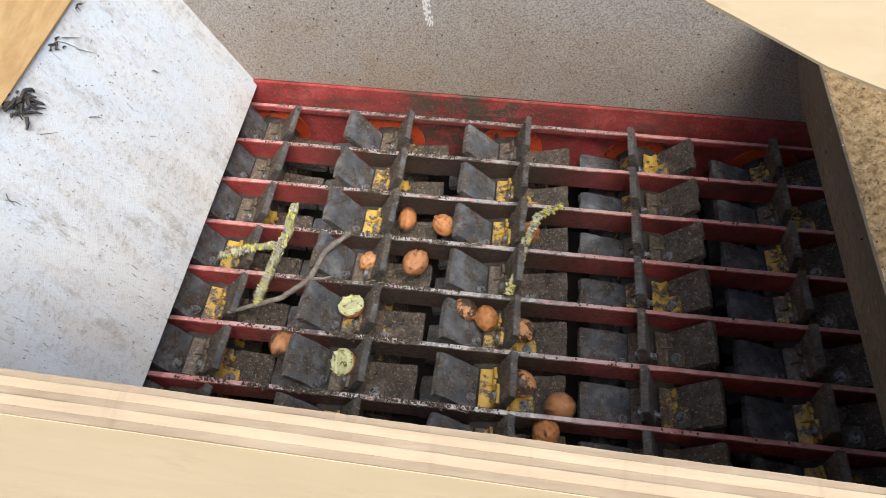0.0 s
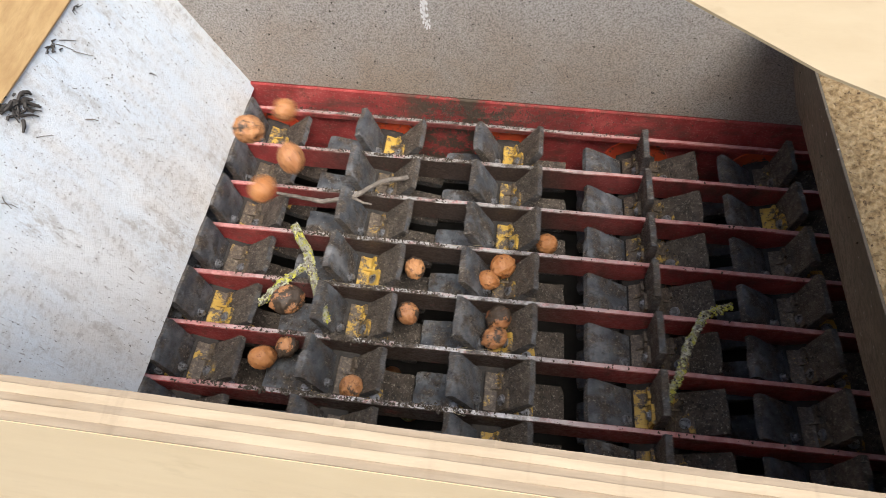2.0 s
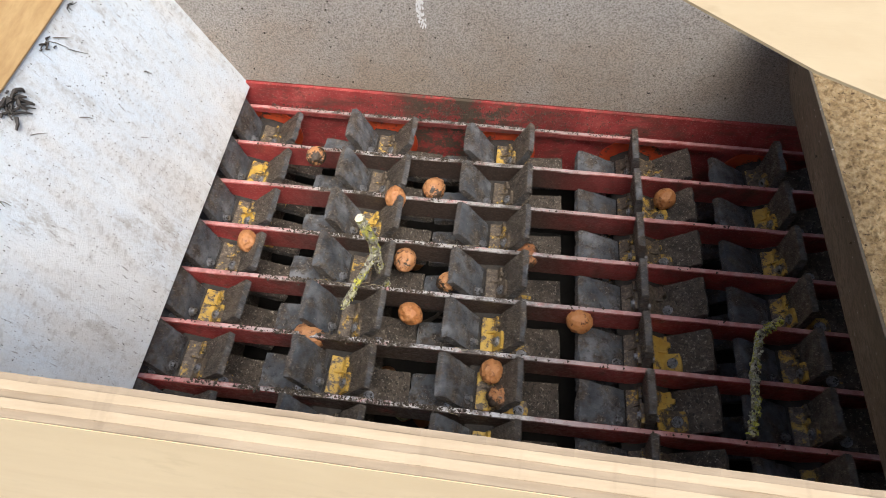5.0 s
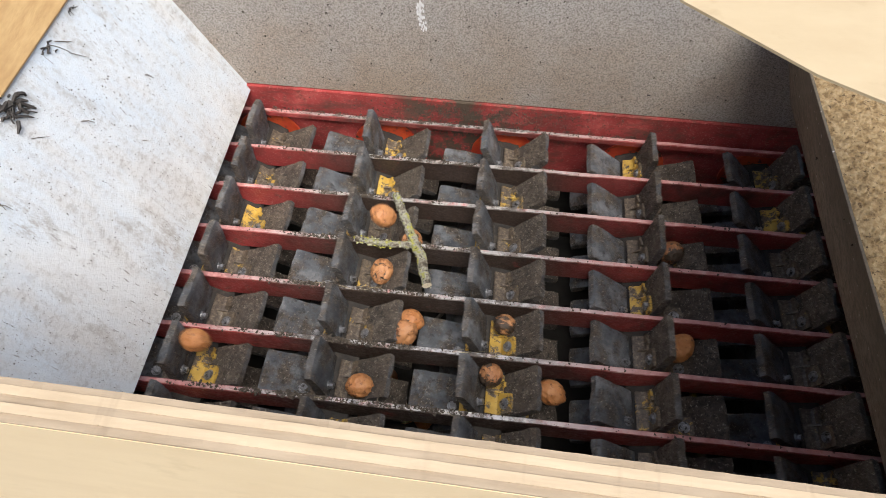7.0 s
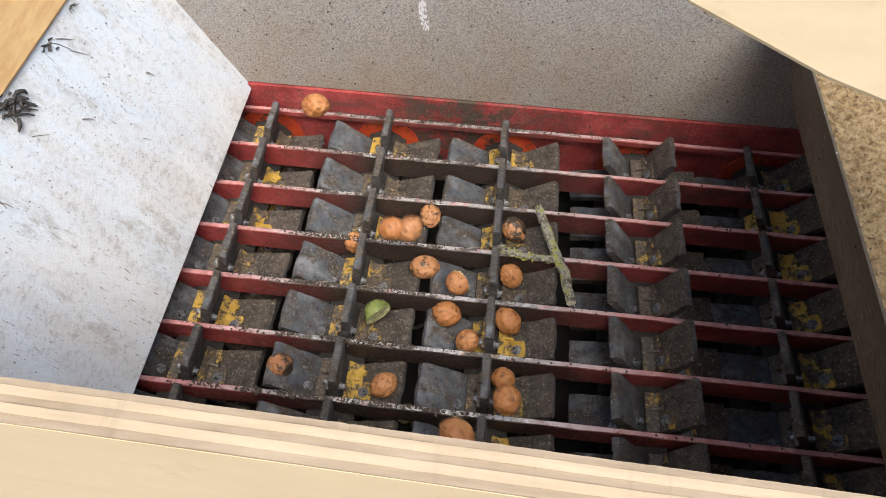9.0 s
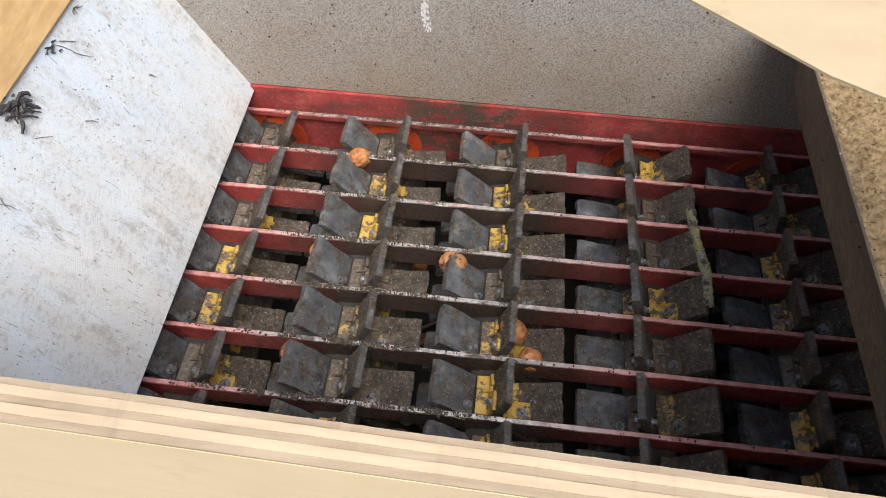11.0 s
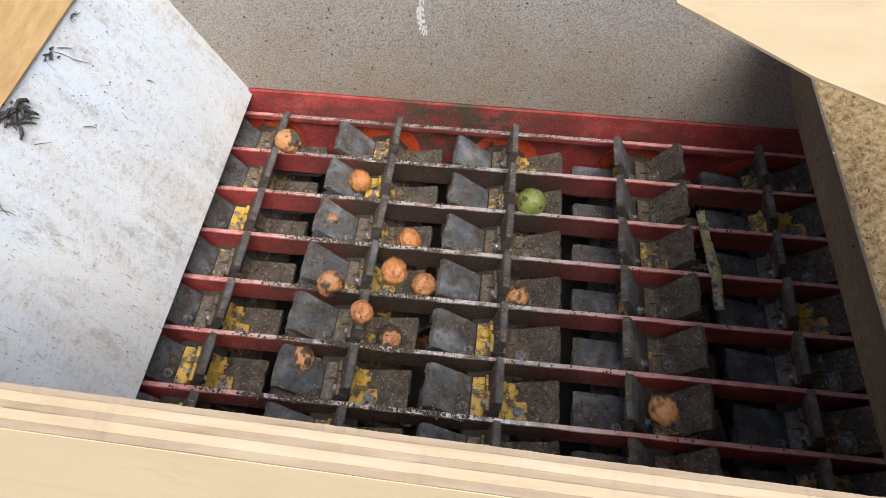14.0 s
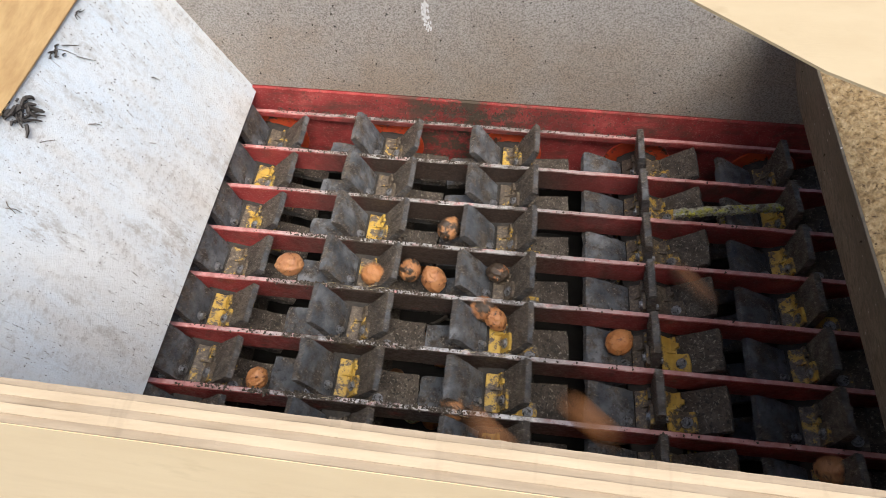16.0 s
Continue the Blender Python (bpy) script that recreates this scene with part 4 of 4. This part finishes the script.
NUTS = [
    [(0.0, 0.263, -0.183, -0.014), (0.5, 0.320, -0.123, 0.052), (1.0, 0.333, -0.246, -0.014), (1.5, 0.349, -0.235, -0.014), (2.0, 0.388, -0.264, -0.014)],
    [(0.0, 0.316, -0.188, -0.014), (0.5, 0.309, -0.178, -0.014), (1.0, 0.366, -0.173, -0.014), (1.5, 0.407, -0.170, -0.014), (2.0, 0.464, -0.198, -0.014), (2.5, 0.566, -0.105, -0.014), (3.0, 0.611, -0.123, -0.014), (3.5, 0.604, -0.098, -0.014), (4.0, 0.662, -0.099, -0.014), (6.5, 0.597, -0.100, -0.014)],
    [(0.0, 0.436, -0.186, -0.014)],
    [(0.0, 0.223, -0.258, -0.014), (0.5, 0.262, -0.256, -0.014), (1.0, 0.285, -0.260, -0.014), (1.5, 0.301, -0.219, -0.014), (2.0, 0.288, -0.257, -0.014), (2.5, 0.267, -0.261, -0.014), (3.0, 0.261, -0.256, -0.014), (3.5, 0.324, -0.256, -0.014), (4.0, 0.338, -0.267, -0.014), (6.5, 0.377, -0.278, -0.014), (7.0, 0.418, -0.324, -0.014), (7.5, 0.556, -0.344, -0.014), (8.0, 0.617, -0.353, -0.014)],
    [(0.0, 0.284, -0.253, -0.014), (0.5, 0.257, -0.344, -0.014), (1.0, 0.251, -0.309, -0.014), (1.5, 0.234, -0.315, -0.014)],
    [(0.0, 0.358, -0.316, -0.014)],
    [(0.0, 0.386, -0.325, -0.014), (0.5, 0.424, -0.317, -0.014)],
    [(0.0, 0.435, -0.337, -0.014), (0.5, 0.434, -0.336, -0.014)],
    [(0.0, 0.436, -0.407, -0.014)],
    [(0.0, 0.135, -0.389, -0.014), (0.5, 0.166, -0.265, -0.014), (1.0, 0.157, -0.284, -0.014), (1.5, 0.174, -0.281, -0.014), (2.0, 0.168, -0.381, 0.104), (2.5, 0.142, -0.337, -0.014), (3.0, 0.193, -0.313, -0.014), (3.5, 0.235, -0.086, 0.052), (4.0, 0.294, -0.111, -0.014), (6.5, 0.307, -0.130, -0.014), (7.0, 0.281, -0.210, -0.014), (7.5, 0.291, -0.159, -0.014), (8.0, 0.326, -0.195, -0.014), (8.5, 0.431, -0.181, -0.014), (9.0, 0.420, -0.174, -0.014)],
    [(0.0, 0.482, -0.431, -0.014), (0.5, 0.603, -0.470, -0.014)],
    [(0.0, 0.466, -0.464, -0.014)],
    [(0.5, 0.182, -0.334, 0.133), (1.0, 0.125, -0.324, 0.104), (1.5, 0.235, -0.250, -0.014)],
    [(0.5, 0.084, -0.453, 0.225)],
    [(0.5, 0.105, -0.156, 0.301)],
    [(0.5, 0.161, -0.155, 0.185)],
    [(1.0, 0.177, -0.463, -0.014), (1.5, 0.146, -0.409, -0.014), (2.0, 0.144, -0.387, -0.014), (2.5, 0.136, -0.421, -0.014), (3.0, 0.136, -0.424, -0.014)],
    [(1.0, 0.746, -0.160, 0.060)],
    [(1.5, 0.253, -0.089, 0.060)],
    [(1.5, 0.251, -0.345, -0.014), (2.0, 0.288, -0.325, -0.014), (2.5, 0.281, -0.402, -0.014), (3.0, 0.272, -0.426, -0.014), (3.5, 0.330, -0.423, -0.014), (4.0, 0.419, -0.426, -0.014), (6.5, 0.415, -0.403, -0.014), (7.0, 0.405, -0.394, -0.014)],
    [(1.5, 0.346, -0.349, 0.060)],
    [(1.5, 0.397, -0.308, -0.014), (2.0, 0.405, -0.319, -0.014), (2.5, 0.441, -0.329, -0.014), (3.0, 0.383, -0.250, -0.014), (3.5, 0.418, -0.262, -0.014), (4.0, 0.400, -0.256, -0.014), (6.5, 0.598, -0.176, -0.014), (7.0, 0.639, -0.189, -0.014)],
    [(1.5, 0.408, -0.273, -0.014), (2.0, 0.406, -0.240, -0.014), (2.5, 0.539, -0.318, -0.014), (3.0, 0.606, -0.350, -0.014), (3.5, 0.599, -0.407, -0.014)],
    [(1.5, 0.352, -0.351, -0.014), (2.0, 0.402, -0.347, -0.014), (2.5, 0.439, -0.355, -0.014), (3.0, 0.378, -0.301, -0.014)],
    [(1.5, 0.248, -0.462, -0.014), (2.0, 0.234, -0.431, -0.014), (2.5, 0.223, -0.410, -0.014), (3.0, 0.208, -0.421, -0.014)],
    [(2.0, 0.110, -0.132, 0.137), (2.5, 0.198, -0.129, 0.132), (3.0, 0.368, -0.101, -0.014), (3.5, 0.369, -0.096, -0.014), (4.0, 0.414, -0.348, -0.014), (6.5, 0.320, -0.411, -0.014), (7.0, 0.248, -0.425, -0.014), (7.5, 0.267, -0.420, -0.014), (8.0, 0.297, -0.415, -0.014), (8.5, 0.347, -0.388, -0.014), (9.0, 0.371, -0.352, -0.014)],
    [(2.0, 0.100, -0.215, 0.189), (2.5, 0.130, -0.158, 0.281)],
    [(2.0, 0.135, -0.206, 0.133)],
    [(2.0, 0.113, -0.256, 0.133), (2.5, 0.225, -0.293, 0.052), (3.0, 0.268, -0.348, -0.014), (3.5, 0.266, -0.324, -0.014), (4.0, 0.283, -0.332, -0.014), (6.5, 0.302, -0.313, -0.014), (7.0, 0.298, -0.331, -0.014), (7.5, 0.309, -0.304, -0.014), (8.0, 0.293, -0.266, -0.014), (8.5, 0.378, -0.400, -0.014), (9.0, 0.419, -0.397, -0.014), (11.5, 0.467, -0.363, -0.014), (12.0, 0.592, -0.404, -0.014), (12.5, 0.633, -0.409, -0.014)],
    [(2.0, 0.117, -0.406, -0.014), (2.5, 0.107, -0.397, -0.014), (3.0, 0.192, -0.462, -0.014)],
    [(2.5, 0.613, -0.155, 0.237)],
    [(2.5, 0.618, -0.268, 0.060)],
    [(2.5, 0.229, -0.440, 0.133), (3.0, 0.185, -0.387, -0.014)],
    [(2.5, 0.235, -0.372, -0.014), (3.0, 0.261, -0.394, -0.014), (3.5, 0.264, -0.399, -0.014), (4.0, 0.282, -0.245, -0.014), (6.5, 0.258, -0.255, -0.014), (7.0, 0.249, -0.263, -0.014), (7.5, 0.252, -0.230, -0.014), (8.0, 0.375, -0.179, -0.014), (8.5, 0.373, -0.167, -0.014), (9.0, 0.301, -0.166, -0.014)],
    [(3.0, 0.085, -0.330, 0.217)],
    [(3.0, 0.365, -0.307, 0.060), (3.5, 0.440, -0.091, 0.052), (4.0, 0.483, -0.321, -0.014), (6.5, 0.566, -0.293, -0.014), (7.0, 0.639, -0.332, -0.014)],
    [(3.0, 0.302, -0.375, 0.060)],
    [(4.0, 0.145, -0.157, 0.305)],
    [(4.0, 0.161, -0.140, 0.133), (6.5, 0.075, -0.040, -0.014)],
    [(4.0, 0.236, -0.215, 0.060), (6.5, 0.258, -0.047, -0.014), (7.0, 0.249, -0.218, 0.052), (7.5, 0.239, -0.311, 0.052), (8.0, 0.213, -0.417, -0.014), (8.5, 0.261, -0.427, -0.014), (9.0, 0.276, -0.421, -0.014)],
    [(4.0, 0.044, -0.319, 0.020), (6.5, 0.077, -0.109, -0.014)],
    [(4.0, 0.047, -0.398, -0.014), (6.5, 0.242, -0.321, -0.014), (7.0, 0.291, -0.350, -0.014), (7.5, 0.331, -0.337, -0.014), (8.0, 0.361, -0.247, -0.014), (8.5, 0.358, -0.247, -0.014), (9.0, 0.304, -0.251, -0.014), (11.5, 0.342, -0.236, -0.014), (12.0, 0.309, -0.268, -0.014)],
    [(6.5, 0.045, -0.242, 0.305)],
    [(7.0, 0.047, -0.403, 0.020), (7.5, 0.095, -0.352, 0.141), (8.0, 0.158, -0.325, 0.104), (8.5, 0.099, -0.272, 0.104), (9.0, 0.204, -0.223, -0.014), (11.5, 0.152, -0.246, -0.014), (12.0, 0.195, -0.233, -0.014)],
    [(7.0, 0.479, -0.408, -0.014), (7.5, 0.460, -0.399, -0.014), (8.0, 0.389, -0.245, -0.014), (8.5, 0.430, -0.270, -0.014), (9.0, 0.421, -0.251, -0.014)],
    [(7.5, 0.548, -0.158, 0.213)],
    [(7.5, 0.250, -0.309, -0.014), (8.0, 0.293, -0.359, -0.014), (8.5, 0.295, -0.344, -0.014), (9.0, 0.341, -0.317, -0.014)],
    [(8.0, 0.161, -0.434, 0.133), (8.5, 0.220, -0.488, 0.052), (9.0, 0.145, -0.411, -0.014), (11.5, 0.162, -0.379, -0.014), (12.0, 0.177, -0.319, -0.014), (12.5, 0.238, -0.323, -0.014), (13.0, 0.206, -0.343, -0.014), (13.5, 0.277, -0.349, -0.014), (14.0, 0.271, -0.354, -0.014), (14.5, 0.260, -0.404, -0.014), (15.0, 0.256, -0.411, -0.014), (15.5, 0.257, -0.358, 0.052), (16.0, 0.380, -0.306, -0.014)],
    [(8.0, 0.622, -0.429, 0.060), (8.5, 0.752, -0.346, -0.014)],
    [(8.5, 0.092, -0.169, 0.149), (9.0, 0.153, -0.130, 0.149), (11.5, 0.180, -0.074, -0.014), (12.0, 0.161, -0.181, 0.104), (12.5, 0.097, -0.277, 0.137)],
    [(8.5, 0.433, -0.354, -0.014), (9.0, 0.420, -0.318, -0.014), (11.5, 0.425, -0.331, -0.014), (12.0, 0.418, -0.257, -0.014), (12.5, 0.581, -0.199, -0.014), (13.0, 0.634, -0.201, -0.014), (13.5, 0.670, -0.097, -0.014)],
    [(9.0, 0.285, -0.241, 0.060)],
    [(9.0, 0.263, -0.243, 0.060)],
    [(9.0, 0.420, -0.449, 0.060)],
    [(9.0, 0.370, -0.493, 0.060)],
    [(11.5, 0.064, -0.158, 0.301)],
    [(11.5, 0.090, -0.155, 0.221)],
    [(12.0, 0.350, -0.329, -0.014), (12.5, 0.412, -0.331, -0.014), (13.0, 0.473, -0.236, 0.052), (13.5, 0.391, -0.255, -0.014), (14.0, 0.429, -0.279, -0.014)],
    [(12.0, 0.244, -0.372, -0.014), (12.5, 0.273, -0.391, -0.014), (13.0, 0.290, -0.407, -0.014), (13.5, 0.284, -0.404, -0.014), (14.0, 0.243, -0.354, 0.052), (14.5, 0.354, -0.408, -0.014), (15.0, 0.414, -0.401, -0.014), (15.5, 0.405, -0.345, -0.014), (16.0, 0.397, -0.319, -0.014)],
    [(12.0, 0.247, -0.463, -0.014), (12.5, 0.257, -0.414, -0.014), (13.0, 0.238, -0.409, -0.014), (13.5, 0.176, -0.402, -0.014), (14.0, 0.167, -0.393, -0.014), (14.5, 0.197, -0.382, -0.014), (15.0, 0.264, -0.473, 0.052), (15.5, 0.190, -0.397, 0.052), (16.0, 0.354, -0.441, -0.014)],
    [(12.0, 0.311, -0.487, 0.060)],
    [(13.0, 0.122, -0.155, 0.305), (13.5, 0.081, -0.275, 0.229), (14.0, 0.114, -0.144, 0.104), (14.5, 0.083, -0.259, 0.221)],
    [(13.0, 0.241, -0.458, -0.014), (13.5, 0.278, -0.465, -0.014), (14.0, 0.198, -0.320, 0.052), (14.5, 0.164, -0.295, 0.104), (15.0, 0.245, -0.254, -0.014), (15.5, 0.225, -0.218, -0.014), (16.0, 0.277, -0.258, -0.014)],
    [(13.0, 0.284, -0.434, -0.014), (13.5, 0.308, -0.446, -0.014), (14.0, 0.273, -0.295, 0.052), (14.5, 0.370, -0.192, -0.014), (15.0, 0.417, -0.174, -0.014), (15.5, 0.505, -0.350, -0.014), (16.0, 0.554, -0.335, -0.014)],
    [(13.0, 0.572, 0.000, -0.014), (13.5, 0.621, -0.019, -0.014)],
    [(13.5, 0.075, -0.341, 0.241), (14.0, 0.189, -0.107, -0.014)],
    [(13.5, 0.117, -0.336, 0.133), (14.0, 0.154, -0.183, -0.014), (14.5, 0.125, -0.145, -0.014), (15.0, 0.140, -0.174, -0.014), (15.5, 0.200, -0.188, -0.014), (16.0, 0.323, -0.185, -0.014)],
    [(13.5, 0.284, -0.190, -0.014), (14.0, 0.277, -0.207, -0.014), (14.5, 0.337, -0.189, -0.014), (15.0, 0.350, -0.247, -0.014), (15.5, 0.214, -0.091, -0.014)],
    [(13.5, 0.312, -0.274, -0.014), (14.0, 0.305, -0.273, -0.014), (14.5, 0.301, -0.249, -0.014), (15.0, 0.298, -0.339, -0.014), (15.5, 0.324, -0.320, -0.014), (16.0, 0.311, -0.269, -0.014)],
    [(13.5, 0.733, -0.079, 0.060)],
    [(13.5, 0.390, -0.492, 0.060)],
    [(14.0, 0.587, -0.440, 0.060)],
    [(14.5, 0.170, -0.418, 0.133)],
    [(14.5, 0.152, -0.431, 0.133)],
    [(14.5, 0.361, -0.494, 0.060)],
    [(15.0, 0.421, -0.200, -0.014), (15.5, 0.410, -0.253, -0.014), (16.0, 0.396, -0.250, -0.014)],
    [(15.5, 0.149, -0.198, 0.133)],
    [(15.5, 0.223, -0.361, 0.133), (16.0, 0.229, -0.270, -0.014)],
    [(15.5, 0.205, -0.390, 0.133), (16.0, 0.155, -0.333, 0.104)],
    [(15.5, 0.158, -0.409, -0.014), (16.0, 0.112, -0.430, -0.014)],
    [(15.5, 0.617, -0.490, 0.060), (16.0, 0.787, -0.468, -0.014)],
    [(16.0, 0.400, -0.489, 0.060)],
    [(16.0, 0.503, -0.464, 0.060)],
    [(16.0, 0.630, -0.290, 0.060)]]

GREEN = [
    [(0.0, 0.213, -0.333, 0.000), (0.5, 0.258, -0.343, 0.000), (1.0, 0.272, -0.369, 0.000)],
    [(0.0, 0.217, -0.410, 0.000), (0.5, 0.265, -0.435, 0.000), (1.0, 0.262, -0.418, 0.000), (1.5, 0.228, -0.360, 0.000)],
    [(1.0, 0.249, -0.025, 0.095), (1.5, 0.428, -0.133, 0.000)],
    [(2.5, 0.263, -0.324, 0.000), (3.0, 0.343, -0.318, 0.000), (3.5, 0.423, -0.352, 0.000), (4.0, 0.456, -0.343, 0.000)],
    [(2.5, 0.454, -0.210, 0.000), (3.0, 0.603, -0.198, 0.000)],
    [(2.5, 0.436, -0.317, 0.000), (3.0, 0.604, -0.413, 0.000), (3.5, 0.621, -0.431, 0.000)],
    [(7.5, 0.228, -0.263, 0.000), (8.0, 0.245, -0.312, 0.000), (8.5, 0.267, -0.344, 0.000), (9.0, 0.255, -0.334, 0.000)],
    [(8.0, 0.324, -0.336, 0.000), (8.5, 0.363, -0.323, 0.000), (9.0, 0.352, -0.277, 0.000)],
    [(11.5, 0.117, -0.336, 0.000), (12.0, 0.197, -0.384, 0.000), (12.5, 0.204, -0.324, 0.000), (13.0, 0.338, -0.187, 0.000)],
    [(11.5, 0.367, -0.434, 0.000), (12.0, 0.414, -0.437, 0.000), (12.5, 0.436, -0.452, 0.000)],
    [(13.0, 0.403, -0.278, 0.000), (13.5, 0.450, -0.342, 0.000)],
    [(13.5, 0.397, -0.114, 0.000), (14.0, 0.442, -0.131, 0.000), (14.5, 0.455, -0.152, 0.000)],
    [(15.0, 0.109, -0.123, 0.000), (15.5, 0.200, -0.202, 0.000)],
    [(14.5, 0.003, -0.232, 0.115), (15.0, 0.086, -0.349, 0.000), (15.5, 0.082, -0.355, 0.000)]]


def motions():
    for r, x, a in zip(ROTORS, AXES, PHASE):
        walk(r, [(t / 5, pose(x, 0, AXIS_Z, 0, a + RATE * (t / 5 - 3.5), 0)) for t in range(81)])
    for i, rows in enumerate(NUTS):
        tumble(walnut(i), rows, i)
    for i, rows in enumerate(GREEN):
        tumble(broken_walnut() if i in (0, 1, 7, 9) else husk(i), rows, 100 + i, 0.08 if i in SETTLED else 1.0)
    walk(FORKED, [(t, pose(x, y, z, roll, flip, a)) for t, x, y, z, roll, flip, a in [
        (0.0, 0.105, -0.272, 0.012, 0, 0, -93), (0.5, 0.132, -0.314, 0.014, 0, 0, -40), (1.0, 0.100, -0.326, 0.012, 0, 0, -26), (1.5, 0.158, -0.319, 0.012, 0, 0, -19),
        (2.0, 0.158, -0.291, 0.012, 0, 0, -60), (2.5, 0.149, -0.289, 0.012, 0, 0, -55), (3.0, 0.146, -0.280, 0.012, 0, 0, -57), (3.5, 0.156, -0.293, 0.012, 0, 0, -1),
        (4.0, 0.237, -0.304, 0.012, 0, 0, -13), (4.8, 0.245, -0.280, 0.03, 0, 60, -28), (5.6, 0.258, -0.250, 0.03, 0, 120, -42), (6.5, 0.270, -0.224, 0.012, 0, 180, -57),
        (7.0, 0.286, -0.222, 0.012, 0, 180, -68), (7.5, 0.342, -0.216, 0.012, 0, 180, -61), (8.0, 0.407, -0.215, 0.012, 0, 180, -62), (8.5, 0.453, -0.222, 0.012, 0, 180, -72),
        (9.0, 0.476, -0.224, 0.012, 0, 180, -74), (10.2, 0.580, -0.212, 0.012, -40, 180, -82), (11.5, 0.684, -0.200, 0.010, -75, 180, -89), (12.0, 0.682, -0.202, 0.010, -80, 180, -89),
        (12.5, 0.685, -0.201, 0.010, -85, 180, -90), (13.0, 0.683, -0.201, 0.010, -85, 180, -89), (13.5, 0.684, -0.207, 0.010, -85, 180, -85), (14.0, 0.680, -0.204, 0.010, -85, 180, -88),
        (14.5, 0.679, -0.204, 0.010, -85, 180, -87), (15.0, 0.694, -0.203, 0.010, -85, 180, -89), (15.25, 0.715, -0.165, 0.02, -85, 180, -127), (15.5, 0.736, -0.124, 0.012, -85, 180, -165),
        (16.0, 0.705, -0.131, 0.012, -85, 180, -169)]])
    walk(BENT, [(t, pose(x, y, z, 0, 0, a)) for t, x, y, z, a in [
        (0.0, 0.440, -0.226, 0.012, -114), (0.5, 0.503, -0.247, 0.012, -122), (1.0, 0.544, -0.268, 0.012, -152), (1.5, 0.591, -0.349, 0.012, -136), (2.0, 0.646, -0.346, 0.012, -124),
        (2.5, 0.673, -0.351, 0.012, -112), (3.0, 0.689, -0.373, 0.012, -111), (3.5, 0.682, -0.368, 0.012, -93), (4.0, 0.729, -0.365, 0.012, -115), (6.5, 0.728, -0.378, 0.006, -91),
        (6.8, 0.735, -0.385, -0.03, -85), (7.1, 0.735, -0.385, -0.280, -80), (16.0, 0.735, -0.385, -0.280, -80)]])
    walk(TWIG, [(t, pose(x, y, z, 0, 0, a)) for t, x, y, z, a in [
        (0.0, 0.138, -0.305, 0.010, 45), (0.5, 0.208, -0.311, 0.010, 24), (1.0, 0.260, -0.313, 0.010, 22), (1.5, 0.264, -0.225, 0.012, 18), (2.0, 0.175, -0.157, 0.010, 14),
        (2.5, 0.182, -0.158, 0.010, 1), (3.0, 0.208, -0.163, 0.010, 17), (3.5, 0.268, -0.161, 0.010, 44), (4.0, 0.272, -0.185, 0.010, 42), (4.6, 0.290, -0.190, -0.02, 35), (5.0, 0.300, -0.190, -0.280, 30), (16.0, 0.300, -0.190, -0.280, 30)]])


motions()
